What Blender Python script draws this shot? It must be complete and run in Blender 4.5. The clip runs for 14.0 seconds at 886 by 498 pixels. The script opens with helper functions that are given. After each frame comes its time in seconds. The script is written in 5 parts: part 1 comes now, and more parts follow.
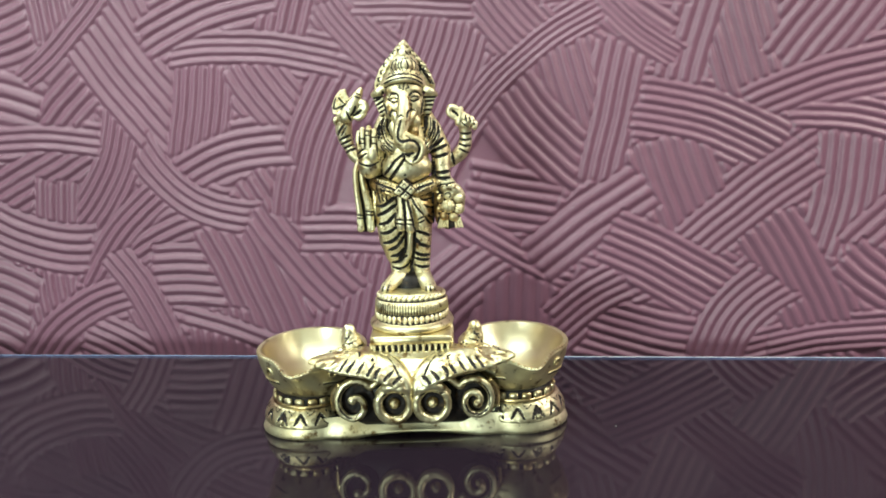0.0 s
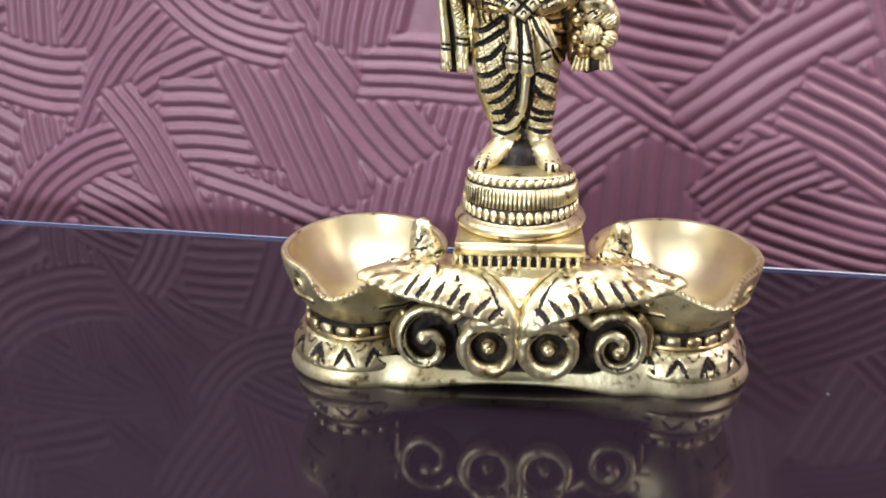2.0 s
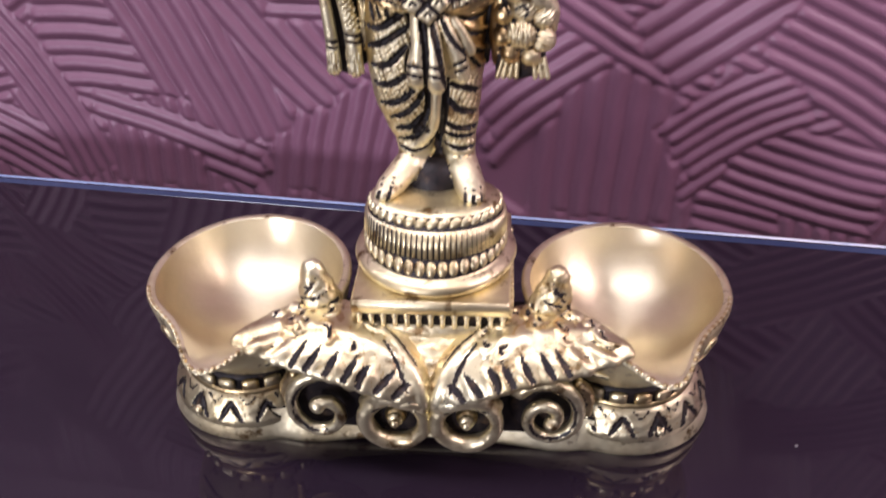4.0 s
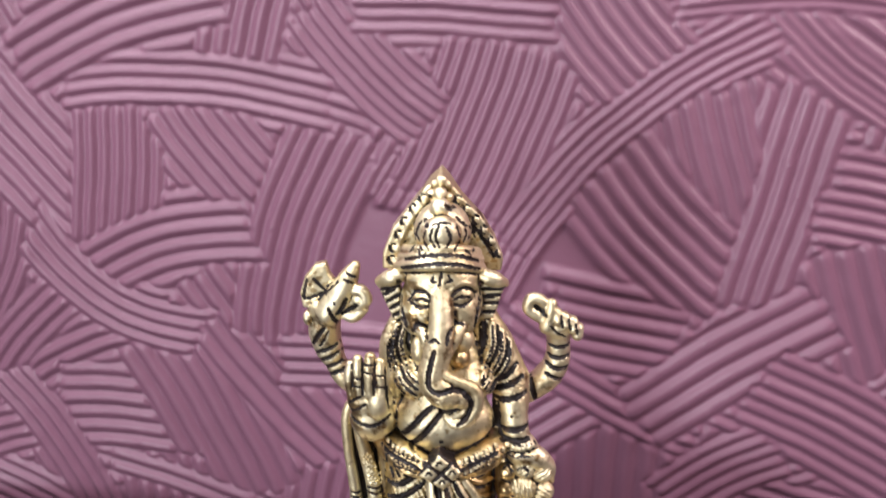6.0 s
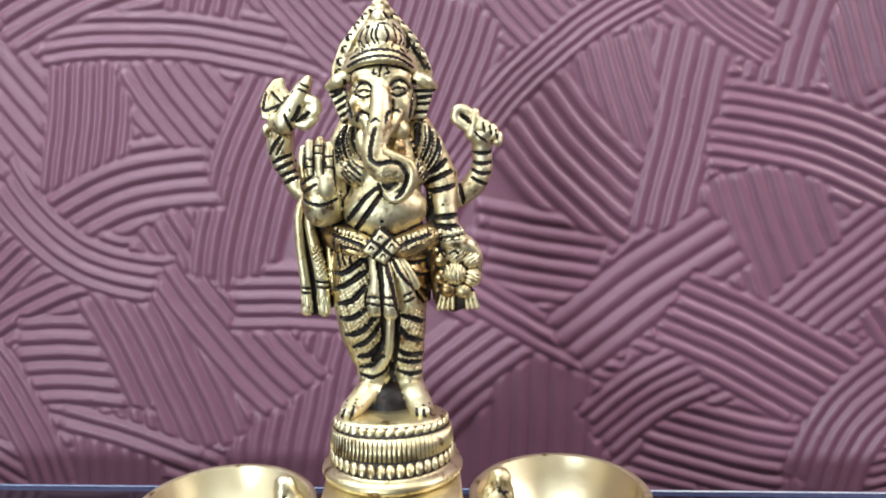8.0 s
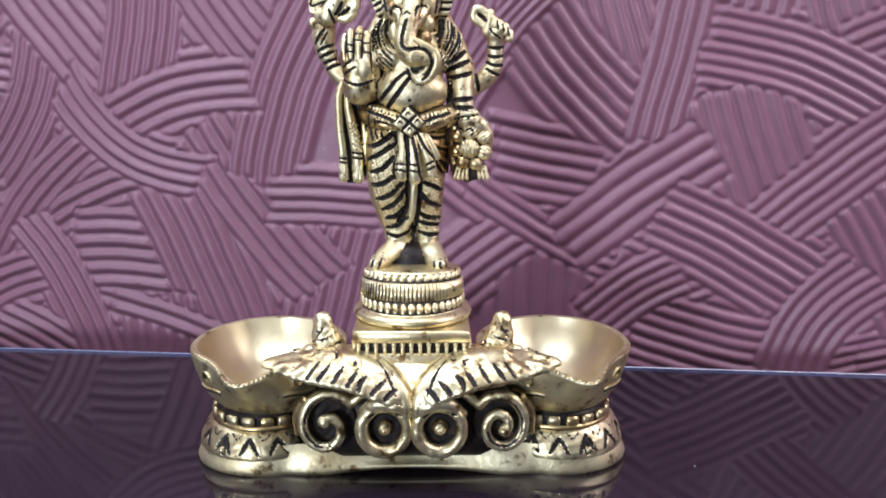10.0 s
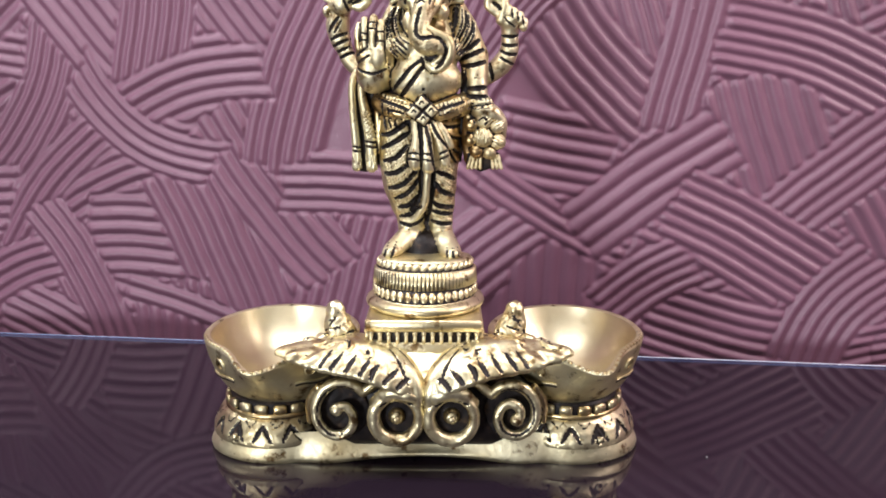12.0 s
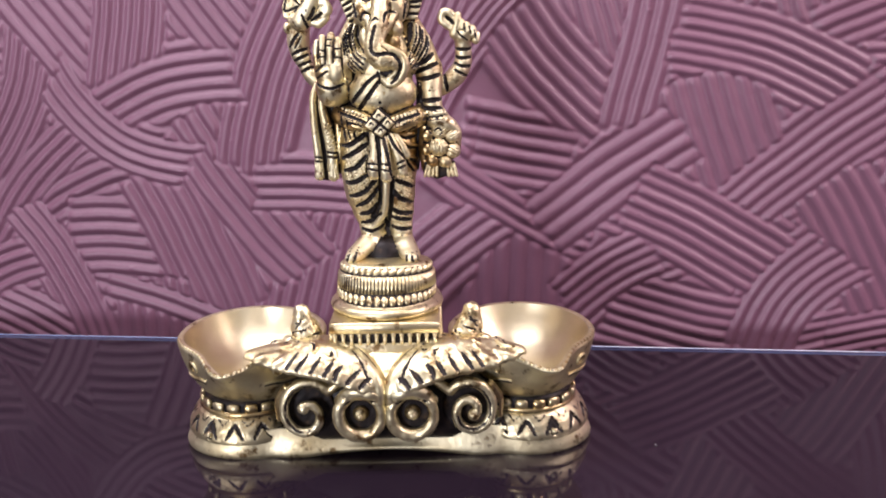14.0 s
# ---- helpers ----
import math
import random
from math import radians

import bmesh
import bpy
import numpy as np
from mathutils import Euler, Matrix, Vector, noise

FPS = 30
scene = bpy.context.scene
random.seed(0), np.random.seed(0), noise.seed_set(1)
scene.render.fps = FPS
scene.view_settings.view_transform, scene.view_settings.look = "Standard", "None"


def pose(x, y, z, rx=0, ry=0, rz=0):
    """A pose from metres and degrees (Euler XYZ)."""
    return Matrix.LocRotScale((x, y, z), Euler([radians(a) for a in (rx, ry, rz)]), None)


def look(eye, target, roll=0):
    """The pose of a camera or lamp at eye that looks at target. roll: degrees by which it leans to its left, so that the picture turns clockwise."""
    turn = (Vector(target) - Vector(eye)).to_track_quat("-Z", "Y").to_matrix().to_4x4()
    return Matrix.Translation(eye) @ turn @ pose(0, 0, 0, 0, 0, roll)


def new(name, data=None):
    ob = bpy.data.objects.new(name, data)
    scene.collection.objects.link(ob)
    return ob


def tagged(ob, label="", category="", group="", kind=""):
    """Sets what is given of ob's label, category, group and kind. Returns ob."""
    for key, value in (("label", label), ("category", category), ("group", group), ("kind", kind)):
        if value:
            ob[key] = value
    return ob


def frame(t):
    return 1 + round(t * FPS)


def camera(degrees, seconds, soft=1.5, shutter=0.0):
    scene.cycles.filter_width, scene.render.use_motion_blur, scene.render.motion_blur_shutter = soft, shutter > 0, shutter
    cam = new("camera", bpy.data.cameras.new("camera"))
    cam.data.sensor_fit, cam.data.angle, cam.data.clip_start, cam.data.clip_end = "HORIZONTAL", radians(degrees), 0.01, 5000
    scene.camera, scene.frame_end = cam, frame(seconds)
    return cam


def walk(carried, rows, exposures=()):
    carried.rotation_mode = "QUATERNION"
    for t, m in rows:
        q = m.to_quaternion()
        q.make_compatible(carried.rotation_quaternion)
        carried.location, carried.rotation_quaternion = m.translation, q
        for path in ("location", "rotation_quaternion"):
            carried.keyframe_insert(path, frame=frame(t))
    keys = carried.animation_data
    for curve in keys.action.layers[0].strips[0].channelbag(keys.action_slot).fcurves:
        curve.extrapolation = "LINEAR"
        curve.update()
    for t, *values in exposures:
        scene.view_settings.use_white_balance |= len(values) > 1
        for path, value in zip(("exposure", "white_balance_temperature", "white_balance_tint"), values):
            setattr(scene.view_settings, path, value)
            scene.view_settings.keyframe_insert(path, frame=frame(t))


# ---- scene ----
cam = camera(53.59, 14.0, soft=1.75, shutter=0.5)
# seconds, place in metres, turn in degrees
PATH = [
    (0.0, 0.0509, -0.3376, 0.1508, 77.64, 2.00, 6.20),
    (0.5, 0.0508, -0.3297, 0.1495, 76.31, 2.20, 7.05),
    (1.0, 0.0478, -0.3022, 0.1412, 73.57, 2.04, 8.59),
    (1.5, 0.0295, -0.2615, 0.1330, 69.61, 1.53, 9.95),
    (2.0, 0.0193, -0.2121, 0.1247, 67.82, 0.64, 10.94),
    (2.2, 0.0183, -0.1955, 0.1225, 67.59, 0.16, 10.91),
    (4.3, 0.0277, -0.1417, 0.1713, 54.03, 0.90, 9.59),
    (4.5, 0.0288, -0.1392, 0.1854, 54.59, 1.09, 9.65),
    (5.0, 0.0296, -0.1351, 0.2058, 59.67, 1.32, 9.69),
    (5.5, 0.0285, -0.1386, 0.2078, 64.73, 1.32, 9.32),
    (6.0, 0.0217, -0.1459, 0.2037, 69.84, 1.70, 8.12),
    (6.5, 0.0175, -0.1489, 0.1861, 75.98, 1.93, 6.39),
    (7.0, 0.0181, -0.1592, 0.1527, 79.53, 1.74, 5.07),
    (7.5, 0.0251, -0.1781, 0.1366, 80.21, 1.75, 4.64),
    (8.0, 0.0280, -0.1956, 0.1327, 80.42, 1.57, 4.59),
    (8.5, 0.0301, -0.2130, 0.1267, 80.39, 1.25, 4.91),
    (9.0, 0.0315, -0.2294, 0.1240, 79.96, 0.83, 5.14),
    (9.2, 0.0312, -0.2386, 0.1227, 79.50, 0.58, 5.35),
    (11.3, 0.0267, -0.2398, 0.1081, 77.00, -0.58, 5.28),
    (11.5, 0.0273, -0.2440, 0.1108, 77.00, -0.40, 5.68),
    (12.0, 0.0287, -0.2389, 0.1164, 77.11, -0.08, 6.18),
    (12.5, 0.0290, -0.2369, 0.1180, 76.72, -0.10, 6.55),
    (13.0, 0.0355, -0.2288, 0.1170, 75.58, 0.35, 6.83),
    (13.5, 0.0406, -0.2288, 0.1336, 74.28, 1.85, 6.71),
    (14.0, 0.0394, -0.2487, 0.1274, 75.57, 0.78, 5.38),
]
# seconds, stops, kelvin, tint
EXPOSURES = [(0.0, 0.14, 6500, -14), (1.0, 0.13, 6700, -3), (1.5, 0.2, 6600, 4), (2.2, 0.16, 6500, 10), (4.5, -0.19, 6250, 31), (5.0, 0.0, 6950, 25), (5.5, 0.12, 6900, 22), (6.0, 0.13, 6600, 18), (6.5, 0.1, 6400, 10),
             (7.0, 0.03, 6400, 9), (7.5, 0.04, 6250, 9), (8.0, 0.0, 6200, 4), (8.5, -0.11, 5800, 2), (9.0, -0.11, 5650, 5), (11.5, 0.03, 6500, 15), (12.5, 0.0, 6550, 13), (13.5, -0.02, 6500, 16), (14.0, -0.04, 6550, 24)]
walk(cam, [(row[0], pose(*row[1:])) for row in PATH], EXPOSURES)

# ---- light: an unseen room with added ceiling panels, tubes and a window ----
world = bpy.data.worlds.new("room_world")
world.use_nodes = True
world.node_tree.nodes["Background"].inputs[0].default_value = (0.05, 0.05, 0.055, 1)
world.node_tree.nodes["Background"].inputs[1].default_value = 1.0
scene.world = world


def area_lamp(name, x, y, z, sx, sy, watts, colour, label):
    lamp = bpy.data.lights.new(name, "AREA")
    lamp.shape, lamp.size, lamp.size_y, lamp.energy, lamp.color = "RECTANGLE", sx, sy, watts, colour
    ob = new(name, lamp)
    ob.matrix_world = pose(x, y, z, 0, 0, 0)
    return tagged(ob, label, "lamp")


# unseen tubes, added to light the wall from above and brighten the brass
ADDED_TUBES = ((-0.20, -0.09, 2.8, (0.95, 0.97, 1.0)), (0.62, -0.09, 4.8, (1.0, 0.87, 0.86)))
for lx_, ly_, watts_, tint_ in ADDED_TUBES:
    area_lamp("added_tube_light", lx_, ly_, 0.43, 0.6, 0.10, watts_, tint_, "white tube light added over the table, out of view")
# unseen panels, added as fill so that the brass reflects more light
for lx_, ly_ in ((-0.65, -1.90), (0.55, -1.90), (-0.65, -0.95), (0.55, -0.95)):
    area_lamp("added_ceiling_panel", lx_, ly_, 1.60, 0.6, 0.6, 1.6, (1.0, 0.98, 0.97), "white square light panel added in the unseen ceiling")

# low light from the front left; the window round it is added
low_pane = bpy.data.lights.new("front_left_light", "AREA")
low_pane.shape, low_pane.size, low_pane.size_y, low_pane.energy, low_pane.color = "RECTANGLE", 0.66, 0.40, 43.0, (0.90, 0.96, 1.0)
new("front_left_light", low_pane).matrix_world = look((-1.05, -2.605, 0.28), (-0.60, 0.0, 0.24))


# ---- materials ----
def material(name):
    m = bpy.data.materials.new(name)
    m.use_nodes = True
    t = m.node_tree
    return m, t, t.nodes["Principled BSDF"]


def noise_node(t, scale, detail=4.0, rough=0.55, stretch=None):
    n = t.nodes.new("ShaderNodeTexNoise")
    n.inputs["Scale"].default_value, n.inputs["Detail"].default_value, n.inputs["Roughness"].default_value = scale, detail, rough
    co = t.nodes.new("ShaderNodeTexCoord")
    if stretch:
        mp = t.nodes.new("ShaderNodeMapping")
        mp.inputs["Scale"].default_value = stretch
        t.links.new(co.outputs["Object"], mp.inputs["Vector"])
        t.links.new(mp.outputs["Vector"], n.inputs["Vector"])
    else:
        t.links.new(co.outputs["Object"], n.inputs["Vector"])
    return n


def ramp(t, source, stops):
    r = t.nodes.new("ShaderNodeValToRGB")
    while len(r.color_ramp.elements) < len(stops):
        r.color_ramp.elements.new(0.5)
    for e, (p, c) in zip(r.color_ramp.elements, stops):
        e.position, e.color = p, (c if len(c) == 4 else (*c, 1))
    t.links.new(source, r.inputs["Fac"])
    return r


def bump(t, p, height, strength, distance):
    b = t.nodes.new("ShaderNodeBump")
    b.inputs["Strength"].default_value, b.inputs["Distance"].default_value = strength, distance
    t.links.new(height, b.inputs["Height"])
    t.links.new(b.outputs["Normal"], p.inputs["Normal"])


def grey(v):
    return (v, v, v, 1)


def brass_material(name, light, deep, rough_lo, rough_hi, stain, grain=(1, 1, 1), specks=0.0, relief=0.22):
    """Cast brass: blotches of tone, fine grain in the gloss, and brown specks of old wash."""
    m, t, p = material(name)
    p.inputs["Metallic"].default_value = 1.0
    big = noise_node(t, 55.0, 5.0, 0.6)
    fine = noise_node(t, 650.0, 3.0, 0.6, grain)
    mid = noise_node(t, 210.0, 5.0, 0.62)
    col = ramp(t, big.outputs["Fac"], [(0.30, deep), (0.30 + stain, light), (1.0, light)])
    ro = ramp(t, fine.outputs["Fac"], [(0.3, grey(rough_lo)), (0.75, grey(rough_hi))])
    t.links.new(ro.outputs["Color"], p.inputs["Roughness"])
    wash = ramp(t, mid.outputs["Fac"], [(0.27 + specks, grey(1.0)), (0.36 + specks, grey(0.0))])
    tone = t.nodes.new("ShaderNodeMix")
    tone.data_type = "RGBA"
    t.links.new(wash.outputs["Color"], tone.inputs["Factor"])
    t.links.new(col.outputs["Color"], tone.inputs["A"])
    tone.inputs["B"].default_value = (0.20, 0.125, 0.055, 1)
    t.links.new(tone.outputs["Result"], p.inputs["Base Color"])
    both = t.nodes.new("ShaderNodeMath")
    both.operation = "MULTIPLY_ADD"
    both.inputs[1].default_value = 0.35
    t.links.new(fine.outputs["Fac"], both.inputs[0])
    t.links.new(mid.outputs["Fac"], both.inputs[2])
    bump(t, p, both.outputs["Value"], relief, 0.0009)
    return m


BRASS = brass_material("antique_brass", (0.88, 0.81, 0.56), (0.60, 0.48, 0.26), 0.43, 0.56, 0.34, specks=0.06, relief=0.24)
BRASS_BRUSHED = brass_material("brushed_brass", (0.83, 0.75, 0.53), (0.75, 0.65, 0.43), 0.37, 0.46, 0.3, (0.5, 0.5, 1.2), specks=-0.12, relief=0.12)
b_ = BRASS_BRUSHED.node_tree
p_ = b_.nodes["Principled BSDF"]
p_.inputs["Anisotropic"].default_value, p_.inputs["Anisotropic Rotation"].default_value = 0.7, 0.25
round_ = b_.nodes.new("ShaderNodeTangent")
round_.direction_type, round_.axis = "RADIAL", "Z"
b_.links.new(round_.outputs["Tangent"], p_.inputs["Tangent"])
AGED = brass_material("aged_brass", (0.88, 0.81, 0.55), (0.54, 0.42, 0.21), 0.36, 0.49, 0.40, specks=0.07, relief=0.26)
BRASS_WORN = brass_material("stained_brass", (0.78, 0.64, 0.34), (0.36, 0.21, 0.09), 0.30, 0.40, 0.34, specks=0.06)

# black wash of the brass; also the colour of shade in creases and gaps
PATINA_AND_SHADE, t_, p_ = material("black_patina_and_shade")
n_ = noise_node(t_, 400.0)
c_ = ramp(t_, n_.outputs["Fac"], [(0.3, (0.005, 0.004, 0.005)), (0.58, (0.018, 0.012, 0.011)), (0.74, (0.075, 0.045, 0.022))])
t_.links.new(c_.outputs["Color"], p_.inputs["Base Color"])
p_.inputs["Roughness"].default_value, p_.inputs["Metallic"].default_value = 0.5, 0.0
p_.inputs["Specular IOR Level"].default_value = 0.3

MAROON, t_, p_ = material("maroon_embossed_laminate")
n_ = noise_node(t_, 9.0, 3.0)
f_ = noise_node(t_, 1400.0, 2.0)
c_ = ramp(t_, n_.outputs["Fac"], [(0.3, (0.166, 0.070, 0.109)), (0.7, (0.198, 0.083, 0.130))])
t_.links.new(c_.outputs["Color"], p_.inputs["Base Color"])
r_ = ramp(t_, f_.outputs["Fac"], [(0.3, grey(0.39)), (0.7, grey(0.54))])
t_.links.new(r_.outputs["Color"], p_.inputs["Roughness"])
bump(t_, p_, f_.outputs["Fac"], 0.2, 0.0003)
p_.inputs["Specular IOR Level"].default_value = 0.6

GLASS, t_, p_ = material("black_table_glass")
n_ = noise_node(t_, 7.0)
c_ = ramp(t_, n_.outputs["Fac"], [(0.3, (0.012, 0.008, 0.015)), (0.8, (0.020, 0.012, 0.019))])
t_.links.new(c_.outputs["Color"], p_.inputs["Base Color"])
n_ = noise_node(t_, 24.0, 6.0)
r_ = ramp(t_, n_.outputs["Fac"], [(0.35, grey(0.045)), (0.75, grey(0.095))])
t_.links.new(r_.outputs["Color"], p_.inputs["Roughness"])
p_.inputs["IOR"].default_value = 1.54

UNDER, t_, p_ = material("black_lacquered_board")
n_ = noise_node(t_, 6.0)
c_ = ramp(t_, n_.outputs["Fac"], [(0.3, (0.003, 0.003, 0.008)), (0.8, (0.006, 0.006, 0.013))])
t_.links.new(c_.outputs["Color"], p_.inputs["Base Color"])
p_.inputs["Roughness"].default_value, p_.inputs["Specular IOR Level"].default_value = 0.05, 0.12

# light caught in the glass edge is put into its pale blue colour
EDGE, t_, p_ = material("lit_glass_edge")
n_ = noise_node(t_, 5.0, 2.0, 0.5, (1, 3, 3))
c_ = ramp(t_, n_.outputs["Fac"], [(0.35, (0.24, 0.35, 0.57)), (0.7, (0.44, 0.55, 0.75))])
# whiter, in uneven patches, along one stretch of the edge
where_ = t_.nodes.new("ShaderNodeTexCoord")
axes_ = t_.nodes.new("ShaderNodeSeparateXYZ")
t_.links.new(where_.outputs["Object"], axes_.inputs["Vector"])
span_ = ramp(t_, axes_.outputs["X"], [(0.050, grey(0.0)), (0.085, grey(1.0)), (0.30, grey(0.5))])
blots_ = noise_node(t_, 60.0, 4.0, 0.6)
patches_ = ramp(t_, blots_.outputs["Fac"], [(0.36, grey(0.35)), (0.55, grey(1.0))])
both_ = t_.nodes.new("ShaderNodeMath")
both_.operation = "MULTIPLY"
t_.links.new(span_.outputs["Color"], both_.inputs[0])
t_.links.new(patches_.outputs["Color"], both_.inputs[1])
mix_ = t_.nodes.new("ShaderNodeMix")
mix_.data_type = "RGBA"
t_.links.new(both_.outputs["Value"], mix_.inputs["Factor"])
t_.links.new(c_.outputs["Color"], mix_.inputs["A"])
mix_.inputs["B"].default_value = (0.80, 0.86, 0.95, 1)
t_.links.new(mix_.outputs["Result"], p_.inputs["Base Color"])
p_.inputs["Roughness"].default_value = 0.2
p_.inputs["Specular IOR Level"].default_value = 0.8

BEVEL, t_, p_ = material("bevelled_glass")
n_ = noise_node(t_, 9.0, 3.0, 0.5, (1, 4, 4))
c_ = ramp(t_, n_.outputs["Fac"], [(0.3, (0.018, 0.030, 0.075)), (0.75, (0.05, 0.075, 0.15))])
t_.links.new(c_.outputs["Color"], p_.inputs["Base Color"])
p_.inputs["Roughness"].default_value, p_.inputs["IOR"].default_value = 0.12, 1.55

PLASTER, t_, p_ = material("room_plaster")
n_ = noise_node(t_, 3.0)
c_ = ramp(t_, n_.outputs["Fac"], [(0.3, (0.50, 0.49, 0.48)), (0.7, (0.58, 0.57, 0.56))])
t_.links.new(c_.outputs["Color"], p_.inputs["Base Color"])
p_.inputs["Roughness"].default_value = 0.7

FLOOR, t_, p_ = material("floor_tile")
n_ = noise_node(t_, 4.0)
c_ = ramp(t_, n_.outputs["Fac"], [(0.3, (0.34, 0.32, 0.30)), (0.7, (0.42, 0.40, 0.37))])
t_.links.new(c_.outputs["Color"], p_.inputs["Base Color"])
p_.inputs["Roughness"].default_value = 0.3

DUST, t_, p_ = material("pale_dust")
p_.inputs["Base Color"].default_value = (0.28, 0.27, 0.26, 1)
p_.inputs["Roughness"].default_value = 0.9


# ---- mesh building ----
class Shape:
    """Gathers faces of one mesh; every face keeps a material slot."""

    def __init__(self, unit=0.001):
        self.v, self.f, self.m, self.unit = [], [], [], unit

    def grid(self, rows, mats, close_u=False, close_v=False):
        """Rows of points joined into quads. mats: a slot, or a function of (row, column)."""
        base, nu, nv = len(self.v), len(rows), len(rows[0])
        for r in rows:
            self.v.extend(tuple(p) for p in r)
        for i in range(nu if close_u else nu - 1):
            for j in range(nv if close_v else nv - 1):
                a, b = base + i * nv + j, base + i * nv + (j + 1) % nv
                k = (i + 1) % nu
                c, d = base + k * nv + (j + 1) % nv, base + k * nv + j
                self.f.append((a, b, c, d))
                self.m.append(mats(i, j) if callable(mats) else mats)

    def fan(self, ring, tip, mat, flip=False):
        base = len(self.v)
        self.v.extend(tuple(p) for p in ring)
        self.v.append(tuple(tip))
        n = len(ring)
        for j in range(n):
            a, b = base + j, base + (j + 1) % n
            self.f.append((b, a, base + n) if flip else (a, b, base + n))
            self.m.append(mat)

    def tube(self, pts, radii, seg=12, steps=5, mat=0, wide=1.0, fold=None, front=(0, -1, 0), caps=True):
        """A round limb along pts. fold(s, a) gives (extra radius, slot); a is 0 at the front."""
        path, rad = spline(pts, radii, steps)
        n, rows, slots = len(path), [], []
        for i, (c, r) in enumerate(zip(path, rad)):
            tan = (path[min(i + 1, n - 1)] - path[max(i - 1, 0)]).normalized()
            fwd = Vector(front)
            fwd = fwd - tan * fwd.dot(tan)
            if fwd.length < 1e-4:
                fwd = Vector((0, 0, 1)) - tan * tan.z
            fwd.normalize()
            side = fwd.cross(tan)
            row, srow = [], []
            for j in range(seg):
                a = 2 * math.pi * j / seg
                extra, slot = fold(i / (n - 1), a) if fold else (0.0, mat)
                q = r + extra
                row.append(c + fwd * (q * math.cos(a)) + side * (q * wide * math.sin(a)))
                srow.append(slot)
            rows.append(row)
            slots.append(srow)
        self.grid(rows, lambda i, j: slots[i][j], close_v=True)
        if caps:
            first, last = (path[0] - path[1]).normalized(), (path[-1] - path[-2]).normalized()
            self.fan(rows[0], path[0] + first * rad[0] * 0.6, slots[0][0], True)
            self.fan(rows[-1], path[-1] + last * rad[-1] * 0.6, slots[-1][0])

    def ball(self, c, r, mat=0, nu=8, nv=12, turn=None):
        r = (r, r, r) if isinstance(r, (int, float)) else r
        rows = []
        for i in range(1, nu):
            th = math.pi * i / nu
            row = []
            for j in range(nv):
                ph = 2 * math.pi * j / nv
                p = Vector((r[0] * math.sin(th) * math.cos(ph), r[1] * math.sin(th) * math.sin(ph), -r[2] * math.cos(th)))
                row.append(Vector(c) + (turn @ p if turn else p))
            rows.append(row)
        self.grid(rows, mat, close_v=True)
        top, bottom = Vector((0, 0, r[2])), Vector((0, 0, -r[2]))
        self.fan(rows[0], Vector(c) + (turn @ bottom if turn else bottom), mat, True)
        self.fan(rows[-1], Vector(c) + (turn @ top if turn else top), mat)

    def lathe(self, c, profile, seg=64, mats=0, shape=None):
        """profile: (radius, height) up the outside; shape(a, k) stretches the radius; mats(k, j) picks slots."""
        rows = []
        for k, (r, z) in enumerate(profile):
            row = []
            for j in range(seg):
                a = 2 * math.pi * j / seg
                q = r + (shape(a, k) if shape else 0.0)
                row.append((c[0] + q * math.cos(a), c[1] + q * math.sin(a), c[2] + z))
            rows.append(row)
        self.grid(rows, mats, close_v=True)

    def slab(self, outline, y0, y1, mat=0, side=None, bevel=0.0, bulge=0.0):
        """An outline of (x, z) points, given anticlockwise from the front, made solid between two depths."""
        n = len(outline)
        cx, cz = sum(p[0] for p in outline) / n, sum(p[1] for p in outline) / n

        def ring(y, shrink):
            return [(x + (cx - x) * shrink, y, z + (cz - z) * shrink) for x, z in outline]
        rows = [ring(y0, bevel), ring(y0 + (y1 - y0) * 0.3, 0.0), ring(y1, 0.0)]
        self.grid(rows, mat if side is None else side, close_v=True)
        self.fan(rows[0], (cx, y0 - bulge, cz), mat, True)
        self.fan(rows[2], (cx, y1, cz), mat)

    def block(self, lo, hi, mat=0, bevel=0.4):
        x0, y0, z0 = lo
        x1, y1, z1 = hi
        b = bevel

        def ring(z, i):
            return [(x0 + i, y0 + i + b, z), (x0 + i + b, y0 + i, z), (x1 - i - b, y0 + i, z), (x1 - i, y0 + i + b, z),
                    (x1 - i, y1 - i - b, z), (x1 - i - b, y1 - i, z), (x0 + i + b, y1 - i, z), (x0 + i, y1 - i - b, z)]
        rows = [ring(z0, b), ring(z0 + b, 0), ring(z1 - b, 0), ring(z1, b)]
        self.grid(rows, mat, close_v=True)
        c = ((x0 + x1) / 2, (y0 + y1) / 2)
        self.fan(rows[0], (*c, z0), mat, True)
        self.fan(rows[-1], (*c, z1), mat)

    def stripe(self, pts, radius, mat=1, steps=4):
        self.tube(pts, [radius] * len(pts), 6, steps, mat, caps=False)

    def mesh(self, name, materials, smooth=True):
        me = bpy.data.meshes.new(name)
        me.from_pydata([(x * self.unit, y * self.unit, z * self.unit) for x, y, z in self.v], [], self.f)
        for m in materials:
            me.materials.append(m)
        me.polygons.foreach_set("material_index", self.m)
        me.polygons.foreach_set("use_smooth", [smooth] * len(self.f))
        bm = bmesh.new()
        bm.from_mesh(me)
        bmesh.ops.recalc_face_normals(bm, faces=bm.faces)
        bm.to_mesh(me)
        bm.free()
        me.update()
        return me


